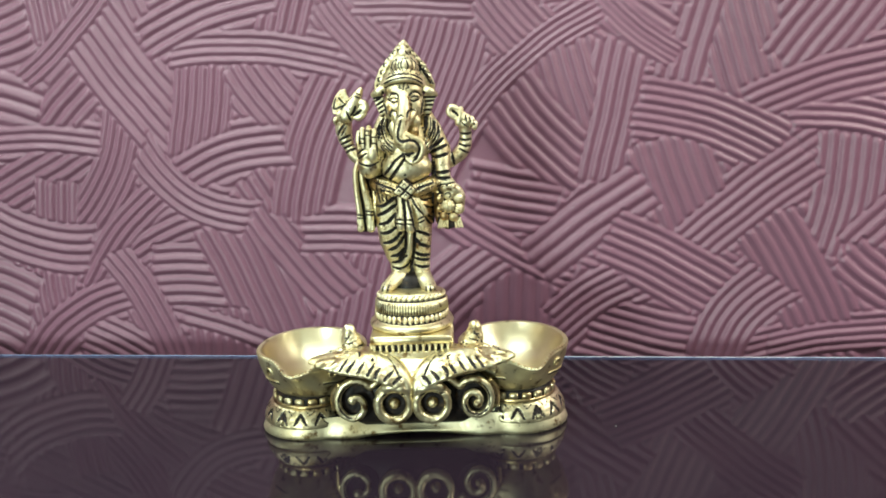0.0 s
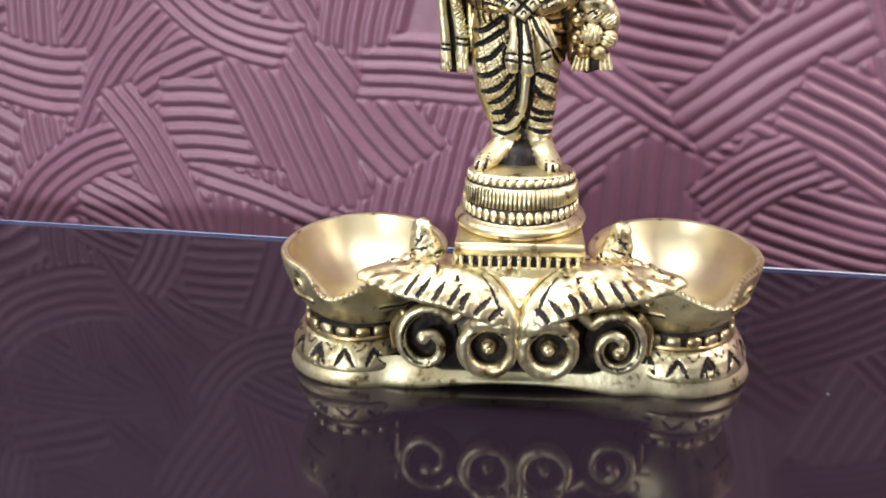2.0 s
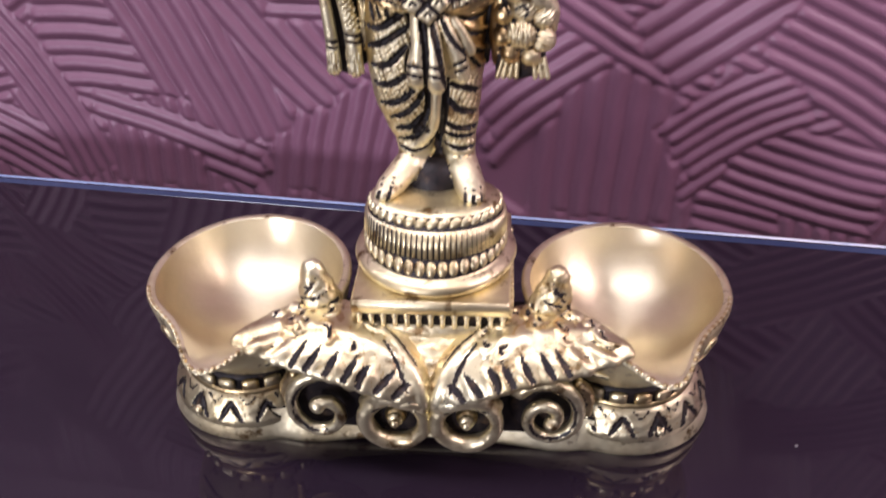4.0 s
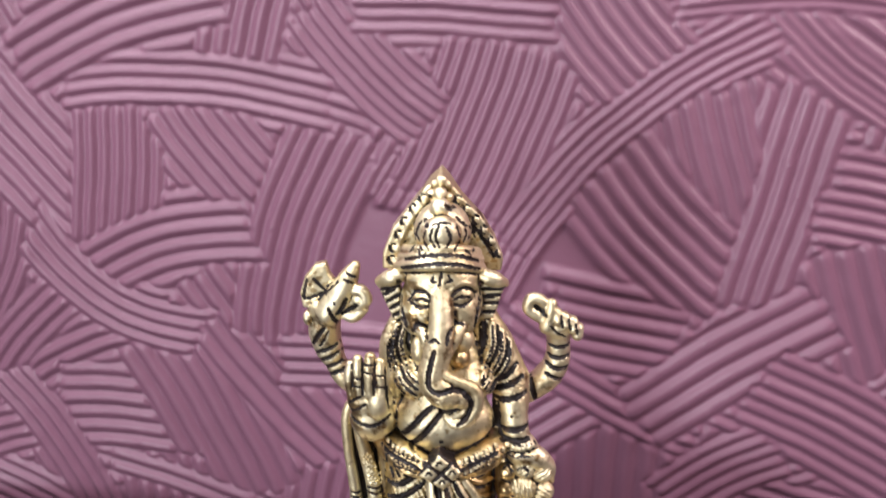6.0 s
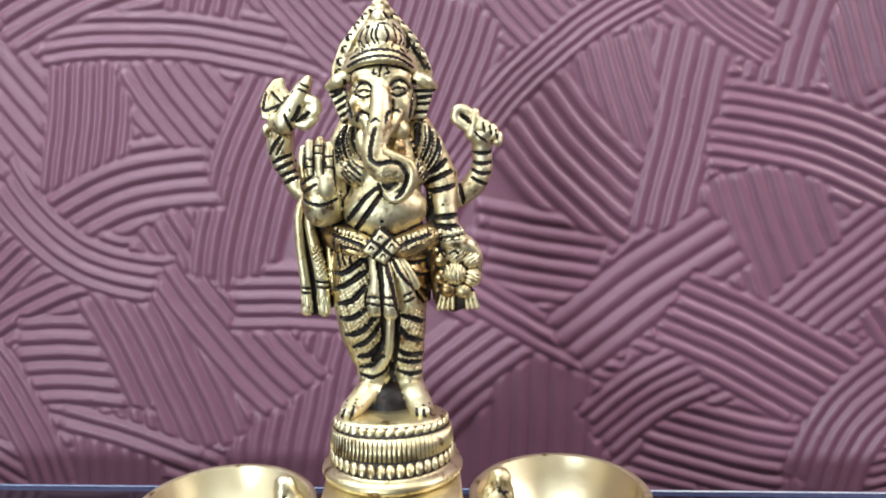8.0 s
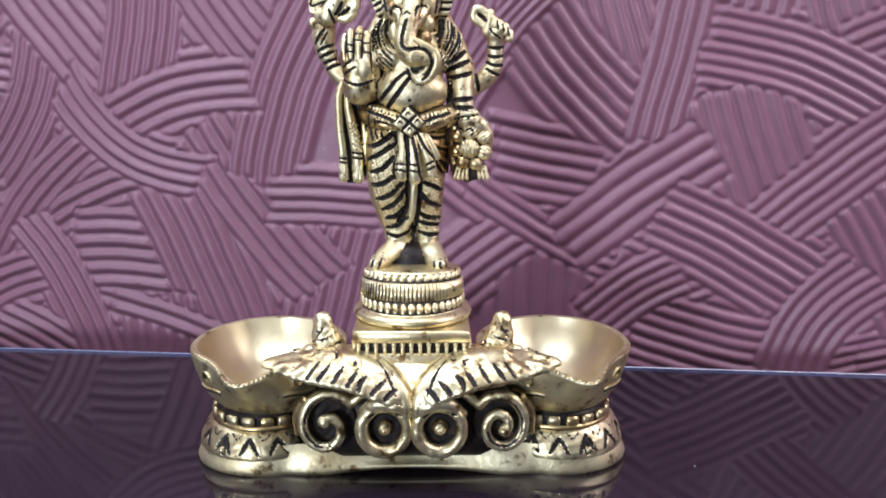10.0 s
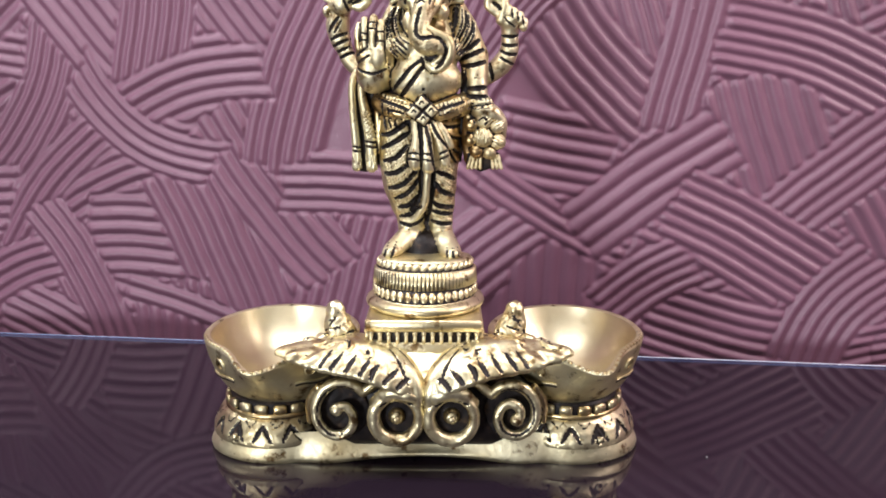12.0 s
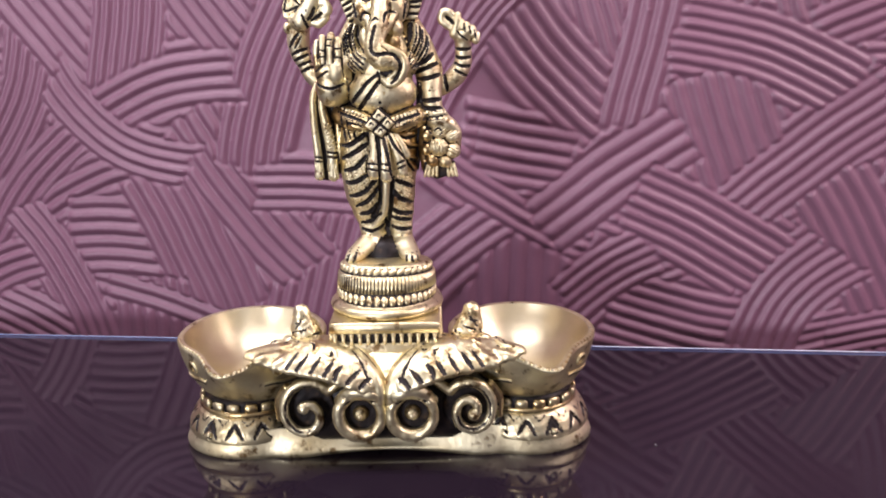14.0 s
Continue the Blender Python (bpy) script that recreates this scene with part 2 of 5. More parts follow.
def spline(pts, radii, steps):
    """Points and radii along a smooth curve through pts."""
    p = [Vector(q) for q in pts]
    path, rad = [], []
    for i in range(len(p) - 1):
        a, b, c, d = p[max(i - 1, 0)], p[i], p[i + 1], p[min(i + 2, len(p) - 1)]
        for s in range(steps):
            u = s / steps
            path.append(0.5 * (2 * b + (c - a) * u + (2 * a - 5 * b + 4 * c - d) * u * u + (3 * b - a - 3 * c + d) * u ** 3))
            rad.append(radii[i] + (radii[i + 1] - radii[i]) * (u * u * (3 - 2 * u)))
    path.append(p[-1])
    rad.append(radii[-1])
    return path, rad


def part(name, shape, materials, parent, label="", smooth=True):
    ob = new(name, shape.mesh(name, materials, smooth))
    ob.parent = parent
    return tagged(ob, label) if label else ob


def solid(name, lo, hi, m, kind="", bevel=0.002):
    s = Shape(1.0)
    s.block(lo, hi, 0, bevel)
    ob = new(name, s.mesh(name, [m], False))
    return tagged(ob, kind=kind) if kind else ob


# ---- the room ----
WALL_Y, EDGE_Y = 0.1286, 0.0925
# unseen pale walls and ceiling, added for the brass to reflect
solid("floor", (-1.9, -2.6, -0.80), (1.9, 0.30, -0.75), FLOOR, "structure")
solid("ceiling", (-1.9, -2.6, 1.62), (1.9, 0.30, 1.68), PLASTER, "structure")
# opening and frame of an unseen window, added for the front left light
WX0, WX1, WZ0, WZ1 = -1.42, -0.68, 0.04, 0.52
for lo_, hi_ in (((-1.9, -2.66, -0.75), (WX0, -2.6, 1.62)), ((WX1, -2.66, -0.75), (1.9, -2.6, 1.62)), ((WX0, -2.66, -0.75), (WX1, -2.6, WZ0)), ((WX0, -2.66, WZ1), (WX1, -2.6, 1.62))):
    solid("wall_south", lo_, hi_, PLASTER, "structure", 0.0)
window = tagged(new("added_window_1"), "small white-framed window, unseen, added around the front left light", kind="structure")
frame_ = Shape(1.0)
for lo_, hi_ in (((WX0, -2.65, WZ0), (WX0 + 0.03, -2.61, WZ1)), ((WX1 - 0.03, -2.65, WZ0), (WX1, -2.61, WZ1)), ((WX0, -2.65, WZ0), (WX1, -2.61, WZ0 + 0.03)), ((WX0, -2.65, WZ1 - 0.03), (WX1, -2.61, WZ1))):
    frame_.block(lo_, hi_, 0, 0.004)
part("added_window_frame", frame_, [PLASTER], window, "", False)
solid("wall_west", (-1.96, -2.6, -0.75), (-1.9, 0.30, 1.62), PLASTER, "structure")
solid("wall_east", (1.9, -2.6, -0.75), (1.96, 0.30, 1.62), PLASTER, "structure")

# ---- the embossed wall: comb strokes laid over one another ----
X0, X1, Z0, Z1, CELL = -0.300, 0.290, -0.060, 0.215, 0.0005
NX, NZ = int((X1 - X0) / CELL) + 1, int((Z1 - Z0) / CELL) + 1
GX, GZ = np.meshgrid(np.linspace(X0, X1, NX), np.linspace(Z0, Z1, NZ))
RELIEF = np.zeros_like(GX)
RIDGE = 0.0023


def stroke(x, z, heading, length, bend, width, ridges):
    """One sweep of the comb: its middle, heading in degrees, length, curvature, width and number of ridges."""
    a = radians(heading)
    du, dv = GX - x, GZ - z
    u = du * math.cos(a) + dv * math.sin(a)
    v = -du * math.sin(a) + dv * math.cos(a) + 0.5 * bend * u * u
    v = v / np.sqrt(1 + (bend * u) ** 2)
    wob = 0.00018 * np.sin(u * 160 + x * 900) + 0.00006 * np.sin(u * 480 + z * 700 + v * 300)
    k = (v + wob) / width + 0.5
    lane = np.floor(k * ridges)
    ends = 0.5 * length + 0.0011 * np.sin(lane * 2.4 + x * 300)
    inside = (k > 0) & (k < 1) & (np.abs(u) < ends)
    round_top = np.abs(np.sin(math.pi * k * ridges)) ** 0.8
    fade = np.clip((ends - np.abs(u)) / 0.0026, 0, 1)
    fade = np.sqrt(np.clip(1 - (1 - fade) ** 2, 0, 1))
    h = RIDGE * round_top * fade * (0.92 + 0.10 * np.sin(lane * 1.9 + z * 400))
    RELIEF[inside] = h[inside]


for row in range(9):
    for col in range(14):
        fx, fz = X0 + 0.045 * col + 0.01 * (row % 2), Z0 + 0.034 * row
        if -0.245 < fx < 0.215 and 0.0 < fz < 0.17:
            continue
        stroke(fx, fz, (row * 67 + col * 103) % 180, 0.062, 6 * math.sin(row * 3 + col), 0.036, 6)


def longer(x, z, heading, length, bend, width, ridges):
    """The run-out of a sweep, that shows where no later one covers it."""
    stroke(x, z, heading, length * 1.3, bend, width * (ridges + 2) / ridges, ridges + 2)


def comb(sweep):
    """All sweeps of the comb, in the order in which they were laid."""
    sweep(-0.2436, 0.1653, 14, 0.043, -8.0, 0.0370, 6)
    sweep(-0.2135, 0.1860, -85, 0.040, 2.4, 0.0262, 4)
    sweep(-0.1696, 0.1855, -72, 0.037, -15.7, 0.0193, 3)
    sweep(-0.2094, 0.1358, 43, 0.068, 3.6, 0.0321, 5)
    sweep(-0.2480, 0.1373, -17, 0.049, 2.4, 0.0309, 4)
    sweep(-0.2309, 0.0923, 27, 0.068, -1.2, 0.0295, 5)
    sweep(-0.1884, 0.0912, -119, 0.083, 9.5, 0.0271, 6)
    sweep(-0.2238, 0.0763, -96, 0.028, -3.7, 0.0256, 4)
    sweep(-0.2361, 0.0226, -85, 0.053, -6.8, 0.0377, 6)
    sweep(-0.2680, 0.0146, -22, 0.042, 8.6, 0.0608, 7)
    sweep(-0.1659, 0.0605, 26, 0.053, 8.3, 0.0284, 5)
    sweep(-0.1475, 0.0348, -2, 0.047, 4.7, 0.0374, 6)
    sweep(-0.1899, -0.0061, -29, 0.050, 3.8, 0.0226, 4)
    sweep(-0.1109, 0.0324, -68, 0.077, 1.5, 0.0424, 6)
    sweep(-0.1335, -0.0047, -90, 0.039, 5.7, 0.0374, 6)
    sweep(-0.1718, 0.1440, -54, 0.086, -2.5, 0.0433, 7)
    sweep(-0.1337, 0.1248, -101, 0.055, 1.6, 0.0333, 7)
    sweep(-0.0928, 0.1333, -53, 0.054, -6.7, 0.0331, 6)
    sweep(-0.0816, 0.1799, -109, 0.042, -0.7, 0.0286, 5)
    sweep(-0.0571, 0.0142, -104, 0.078, -1.0, 0.0367, 6)
    sweep(0.0391, 0.0107, -93, 0.068, -0.7, 0.0433, 6)
    sweep(-0.0052, 0.1430, -113, 0.059, 4.3, 0.0441, 10)
    sweep(0.0292, 0.1791, -54, 0.058, -4.8, 0.0343, 8)
    sweep(-0.0430, 0.1621, -47, 0.053, -7.5, 0.0231, 6)
    sweep(0.0670, 0.1233, -73, 0.063, -0.1, 0.0318, 6)
    sweep(0.0526, 0.1074, -47, 0.064, -5.1, 0.0352, 6)
    sweep(0.1514, 0.1555, -73, 0.060, -2.8, 0.0391, 7)
    sweep(0.1256, 0.1590, -105, 0.054, -1.5, 0.0249, 4)
    sweep(0.1944, 0.1625, -128, 0.061, -0.5, 0.0380, 6)
    sweep(0.1213, 0.0831, -70, 0.051, -0.3, 0.0443, 7)
    sweep(0.2074, 0.0735, -98, 0.065, 5.0, 0.0382, 7)
    sweep(0.2258, 0.0626, 43, 0.049, 6.1, 0.0196, 3)
    sweep(0.2205, 0.0317, -39, 0.036, -10.2, 0.0243, 4)
    sweep(0.1039, 0.0017, -15, 0.056, -3.7, 0.0272, 5)
    sweep(0.0743, 0.0196, 35, 0.046, 8.0, 0.0246, 5)
    sweep(0.0374, 0.0714, -11, 0.043, -0.8, 0.0292, 5)
    sweep(0.0081, 0.0323, 39, 0.051, 6.8, 0.0236, 4)
    sweep(0.1832, 0.0310, -62, 0.073, 2.3, 0.0347, 6)
    sweep(-0.0866, 0.0535, -54, 0.088, -3.4, 0.0332, 5)
    sweep(-0.0740, 0.1057, -111, 0.086, -5.5, 0.0293, 5)
    sweep(-0.0147, 0.1817, -4, 0.064, 1.7, 0.0202, 5)
    sweep(-0.0571, 0.0569, -2, 0.049, 1.4, 0.0217, 4)
    sweep(-0.2068, 0.1668, -138, 0.069, 3.8, 0.0137, 3)
    sweep(-0.1869, 0.0593, -132, 0.081, -6.8, 0.0197, 4)
    sweep(-0.1012, 0.1591, -5, 0.093, 4.7, 0.0183, 4)
    sweep(-0.1276, 0.1795, 18, 0.078, 5.8, 0.0225, 4)
    sweep(-0.2336, 0.1140, -1, 0.080, 4.5, 0.0152, 3)
    sweep(-0.2391, 0.0542, -17, 0.067, -10.4, 0.0307, 5)
    sweep(-0.1201, 0.1026, 16, 0.066, 9.9, 0.0233, 4)
    sweep(-0.1458, 0.0785, -34, 0.072, -16.3, 0.0207, 4)
    sweep(-0.2226, 0.0093, 35, 0.081, 10.9, 0.0215, 4)
    sweep(-0.1732, 0.0154, -65, 0.076, 5.9, 0.0207, 4)
    sweep(-0.1270, 0.0030, -19, 0.059, 2.5, 0.0126, 2)
    sweep(0.0884, 0.1207, -102, 0.078, 0.9, 0.0227, 4)
    sweep(0.0937, 0.1692, -36, 0.050, -1.6, 0.0258, 5)
    sweep(0.0993, 0.1612, -39, 0.051, -5.6, 0.0151, 5)
    sweep(0.0885, 0.1853, -2, 0.074, 5.5, 0.0159, 5)
    sweep(0.2073, 0.1134, -10, 0.063, 6.8, 0.0140, 3)
    sweep(0.1936, 0.1354, 16, 0.083, 4.5, 0.0206, 4)
    sweep(0.1382, 0.1153, -20, 0.079, 6.2, 0.0283, 6)
    sweep(0.1563, 0.0715, 39, 0.079, 2.1, 0.0266, 5)
    sweep(0.0346, 0.0468, -30, 0.070, -3.1, 0.0157, 3)
    sweep(0.0749, 0.0616, 36, 0.074, 2.5, 0.0281, 4)
    sweep(0.1189, 0.0389, -29, 0.076, 2.8, 0.0316, 6)
    sweep(0.1517, 0.0090, 56, 0.059, 16.4, 0.0307, 6)
    sweep(0.2101, 0.0007, 6, 0.082, 4.3, 0.0133, 3)
    sweep(0.0353, 0.1439, 42, 0.106, 5.9, 0.0140, 4)


comb(longer)
comb(stroke)

# the paste settles: soften the relief a little
for _ in range(4):
    RELIEF[:, 1:-1] = (RELIEF[:, :-2] + 2 * RELIEF[:, 1:-1] + RELIEF[:, 2:]) / 4
    RELIEF[1:-1] = (RELIEF[:-2] + 2 * RELIEF[1:-1] + RELIEF[2:]) / 4
# drips and grit left in the paste
grit = np.random.default_rng(5).standard_normal(RELIEF.shape).astype(np.float32)


def blurred(a, times):
    for _ in range(times):
        a = (np.roll(a, 1, 0) + 2 * a + np.roll(a, -1, 0)) / 4
        a = (np.roll(a, 1, 1) + 2 * a + np.roll(a, -1, 1)) / 4
    return a / a.std()


RELIEF += 0.000012 * blurred(grit, 6) + 0.00003 * blurred(grit, 40)
drip = blurred(np.roll(grit, 211, 1), 3)
RELIEF += 0.00025 * np.clip(drip - 2.6, 0, 1.2)
edge_ = np.minimum(np.minimum(GX - X0, X1 - GX), np.minimum(GZ - Z0, Z1 - GZ))
RELIEF *= np.clip(edge_ / 0.004, 0, 1)
wall_me = bpy.data.meshes.new("wall_north")
wall_me.vertices.add(NX * NZ)
wall_me.vertices.foreach_set("co", np.stack([GX, WALL_Y - RELIEF + 0.0006, GZ], -1).astype(np.float32).ravel())
ids = np.arange(NX * NZ, dtype=np.int32).reshape(NZ, NX)
quads = np.stack([ids[:-1, :-1], ids[:-1, 1:], ids[1:, 1:], ids[1:, :-1]], -1).reshape(-1, 4)
wall_me.loops.add(quads.size)
wall_me.loops.foreach_set("vertex_index", quads.ravel())
wall_me.polygons.add(len(quads))
wall_me.polygons.foreach_set("loop_start", np.arange(len(quads), dtype=np.int32) * 4)
wall_me.polygons.foreach_set("use_smooth", np.ones(len(quads), dtype=bool))
wall_me.update(calc_edges=True)
wall_me.materials.append(MAROON)
tagged(new("wall_north", wall_me), "maroon wall panel embossed with crossing comb strokes", kind="structure")
# the same panel goes on, unseen, above, below and beside
for name_, lo_, hi_ in (("wall_north_upper", (-1.9, WALL_Y, Z1), (1.9, 0.185, 1.62)), ("wall_north_lower", (-1.9, WALL_Y, -0.75), (1.9, 0.185, Z0)),
                        ("wall_north_left", (-1.9, WALL_Y, Z0), (X0, 0.185, Z1)), ("wall_north_right", (X1, WALL_Y, Z0), (1.9, 0.185, Z1))):
    solid(name_, lo_, hi_, MAROON, "structure", 0.0)

# ---- the table: a glass sheet on a black board ----
table = tagged(new("table"), "glossy black glass-topped table standing before the wall", "table")
THICK = 0.006


def metre_box(name, lo, hi, m, parent, bevel=0.0006, label=""):
    s = Shape(1.0)
    s.block(lo, hi, 0, bevel)
    return part(name, s, [m], parent, label, False)


metre_box("glass_top", (-0.75, -0.62, -THICK), (0.75, EDGE_Y - THICK / 2 - 0.0002, 0.0), GLASS, table, 0.0004, "thick sheet of glossy black glass")
bevel_strip = Shape(1.0)
bevel_strip.grid([[(-0.75 + 0.05 * i, EDGE_Y - THICK / 2 - 0.0042, -0.0004) for i in range(31)], [(-0.75 + 0.05 * i, EDGE_Y - THICK / 2 - 0.0040, 0.0001) for i in range(31)],
                  [(-0.75 + 0.05 * i, EDGE_Y - THICK / 2 - 0.0014, 0.0001) for i in range(31)], [(-0.75 + 0.05 * i, EDGE_Y - THICK / 2 - 0.0012, -0.0004) for i in range(31)]], 0)
part("bevel", bevel_strip, [BEVEL], table, "narrow blue bevel along the back of the glass", False)
rim = Shape(1.0)
rim.tube([(-0.75 + 0.05 * i, EDGE_Y - THICK / 2, -THICK / 2) for i in range(31)], [THICK / 2] * 31, 20, 1, 0)
part("lit_edge", rim, [EDGE], table, "rounded edge of the glass, coloured pale blue as if lit")
metre_box("board", (-0.745, -0.615, -0.034), (0.745, EDGE_Y - 0.0005, -THICK - 0.0006), UNDER, table, 0.001, "black lacquered board")
for lx in (-0.70, 0.70):
    for ly in (-0.57, 0.04):
        metre_box("leg", (lx - 0.025, ly - 0.025, -0.75), (lx + 0.025, ly + 0.025, -0.034), UNDER, table, 0.002)

# ---- the brass oil lamp ----
lamp = tagged(new("oil_lamp"), "antiqued brass double oil lamp with a statue, on black glass", "oil lamp")
lamp.matrix_world = pose(-0.002, 0.008, 0.0, 0, 0, 6.0)
METALS = [BRASS, PATINA_AND_SHADE, BRASS_BRUSHED, BRASS_WORN]
OLD_METALS = [AGED, PATINA_AND_SHADE, BRASS_BRUSHED, BRASS_WORN]


class Sculpt:
    """A solid worked like wax on a grid of distances: lumps are melted on, lines are cut in and blackened."""

    def __init__(self, lo, hi, cell):
        self.lo, self.cell = np.array(lo, float), cell
        self.n = np.ceil((np.array(hi) - self.lo) / cell).astype(int) + 1
        self.f = np.full(self.n, 2.5, np.float32)
        self.m = np.zeros(self.n, np.uint8)
        self.back, self.lean = 0.0, 0.0
        self.axes = [(self.lo[k] + cell * np.arange(self.n[k])).astype(np.float32) for k in range(3)]

    def window(self, lo, hi, pad):
        a = np.clip(np.floor((np.array(lo) - pad - self.lo) / self.cell).astype(int), 0, self.n - 1)
        b = np.clip(np.ceil((np.array(hi) + pad - self.lo) / self.cell).astype(int) + 1, 1, self.n)
        sl = tuple(slice(i, max(j, i + 1)) for i, j in zip(a, b))
        x, y, z = (self.axes[k][sl[k]] for k in range(3))
        return sl, x[:, None, None], y[None, :, None], z[None, None, :]

    def melt(self, sl, d, k, slot):
        old = self.f[sl]
        h = np.clip(0.5 + 0.5 * (old - d) / k, 0, 1)
        self.m[sl][d < np.minimum(old, 0.9)] = slot
        self.f[sl] = old * (1 - h) + d * h - k * h * (1 - h)

    def cut(self, sl, d, k):
        old = self.f[sl]
        h = np.clip(0.5 + 0.5 * (-d - old) / k, 0, 1)
        self.f[sl] = old * (1 - h) - d * h + k * h * (1 - h)
        self.m[sl][d < 0.16] = 1

    def run(self, path, rad, wide=1.0):
        """Distances to a chain of round pieces, with the window that they fill."""
        p, r = np.array([tuple(c) for c in path], np.float32), np.array(rad, np.float32)
        reach = float(r.max()) * max(wide, 1.0)
        sl, x, y, z = self.window(p.min(0), p.max(0), reach + 1.2)
        d = np.full([s.stop - s.start for s in sl], 2.5, np.float32)
        for i in range(max(len(p) - 1, 1)):
            a, b = p[i], p[min(i + 1, len(p) - 1)]
            s2, x, y, z = self.window(np.minimum(a, b), np.maximum(a, b), max(r[i], r[min(i + 1, len(r) - 1)]) * max(wide, 1.0) + 1.2)
            q = tuple(slice(max(u.start - v.start, 0), u.stop - v.start) for u, v in zip(s2, sl))
            ab = b - a
            ll = float(ab @ ab) + 1e-9
            t = np.clip(((x - a[0]) * ab[0] + (y - a[1]) * ab[1] + (z - a[2]) * ab[2]) / ll, 0, 1)
            e = np.sqrt(((x - a[0] - t * ab[0]) / wide) ** 2 + (y - a[1] - t * ab[1]) ** 2 + (z - a[2] - t * ab[2]) ** 2)
            d[q] = np.minimum(d[q], e - (r[i] + t * (r[min(i + 1, len(r) - 1)] - r[i])))
        return sl, d

    def tube(self, pts, radii, slot=0, k=0.5, wide=1.0):
        path, rad = spline(pts, radii, 5)
        sl, d = self.run(path, rad, wide)
        self.melt(sl, d, k, slot)

    def ball(self, c, r, slot=0, k=0.5):
        r = np.array((r, r, r) if isinstance(r, (int, float)) else r, np.float32)
        c = np.array(c, np.float32)
        sl, x, y, z = self.window(c - r, c + r, 1.0)
        k0 = np.sqrt(((x - c[0]) / r[0]) ** 2 + ((y - c[1]) / r[1]) ** 2 + ((z - c[2]) / r[2]) ** 2)
        k1 = np.sqrt(((x - c[0]) / r[0] ** 2) ** 2 + ((y - c[1]) / r[1] ** 2) ** 2 + ((z - c[2]) / r[2] ** 2) ** 2) + 1e-6
        self.melt(sl, k0 * (k0 - 1) / k1, k, slot)

    def inside(self, outline, x, z):
        """Signed distance to an outline in the front view."""
        p = np.array(outline, np.float32)
        d = np.full(np.broadcast(x, z).shape, 1e9, np.float32)
        odd = np.zeros(d.shape, bool)
        for a, b in zip(p, np.roll(p, -1, 0)):
            e = b - a
            t = np.clip(((x - a[0]) * e[0] + (z - a[1]) * e[1]) / float(e @ e), 0, 1)
            d = np.minimum(d, (x - a[0] - t * e[0]) ** 2 + (z - a[1] - t * e[1]) ** 2)
            if abs(e[1]) > 1e-6:
                odd ^= ((z >= a[1]) != (z >= b[1])) & (x < a[0] + (z - a[1]) / e[1] * e[0])
        return np.sqrt(d) * np.where(odd, -1, 1)

    def slab(self, outline, y0, y1, slot=0, k=0.4, soft=0.5):
        p = np.array(outline)
        sl, x, y, z = self.window((p[:, 0].min(), y0, p[:, 1].min()), (p[:, 0].max(), y1, p[:, 1].max()), 1.0)
        d2 = self.inside(outline, x[:, :, 0], z[0]) + soft
        dy = np.abs(y - (y0 + y1) / 2) - (y1 - y0) / 2 + soft
        d2 = d2[:, None, :]
        d = np.minimum(np.maximum(d2, dy), 0) + np.sqrt(np.maximum(d2, 0) ** 2 + np.maximum(dy, 0) ** 2) - soft
        self.melt(sl, d, k, slot)

    def turned(self, c, outline, slot=0, k=0.4, soft=0.4):
        """A solid of revolution about an upright line; outline: (radius, height) points."""
        p = np.array(outline)
        reach = p[:, 0].max()
        sl, x, y, z = self.window((c[0] - reach, c[1] - reach, p[:, 1].min()), (c[0] + reach, c[1] + reach, p[:, 1].max()), 1.0)
        r = np.sqrt((x - c[0]) ** 2 + (y - c[1]) ** 2) + 0 * z
        self.melt(sl, self.inside(outline, r, z + 0 * r), k, slot)

    def skin(self, x, z):
        """Depth of the foremost surface at a place of the front view, or None."""
        i, j = int(round((x - self.lo[0]) / self.cell)), int(round((z - self.lo[2]) / self.cell))
        if not (0 <= i < self.n[0] and 0 <= j < self.n[2]):
            return None
        col = self.f[i, :, j]
        hit = np.argmax(col < 0)
        if col[hit] >= 0 or hit == 0:
            return None
        return float(self.axes[1][hit] - self.cell * col[hit] / (col[hit] - col[hit - 1]))

    def traced(self, pts, step=0.3):
        path, _ = spline([(x, 0.0, z) for x, z in pts], [1] * len(pts), 10)
        out, last = [], None
        for c in path:
            if last is None or (c - last).length >= step:
                y = self.skin(c.x, c.z)
                if y is not None:
                    out.append((c.x, y, c.z))
                last = c
        return out

    def pieces(self, line):
        """A traced line, split where the surface jumps."""
        bits = []
        for q in line:
            if bits and abs(bits[-1][-1][1] - q[1]) < 0.9:
                bits[-1].append(q)
            else:
                bits.append([q])
        return bits

    def line(self, pts, r=0.4, sink=0.1):
        for bit in self.pieces(self.traced(pts)):
            n = len(bit)
            sl, d = self.run([(x, y + sink, z) for x, y, z in bit], [r * (0.65 + 0.35 * min(1, min(i, n - 1 - i) / 4)) for i in range(n)])
            self.cut(sl, d, 0.12)

    def ridge(self, pts, r=0.5, sink=0.1, slot=0, k=0.25):
        for bit in self.pieces(self.traced(pts)):
            sl, d = self.run([(x, y + sink, z) for x, y, z in bit], [r] * len(bit))
            self.melt(sl, d, k, slot)

    def carve(self, pts, r):
        path, rad = spline(pts, r, 6)
        sl, d = self.run(path, rad)
        self.cut(sl, d, 0.12)

    def crumple(self, depth, wave):
        x, y, z = self.axes[0][:, None, None], self.axes[1][None, :, None], self.axes[2][None, None, :]
        k = 2 * math.pi / wave
        self.f += (depth * np.sin(k * x + 1.3 * np.sin(k * 0.7 * z)) * np.sin(k * 0.9 * y + 1.1 * np.sin(k * 0.6 * x) + k * 0.5 * z)).astype(np.float32)

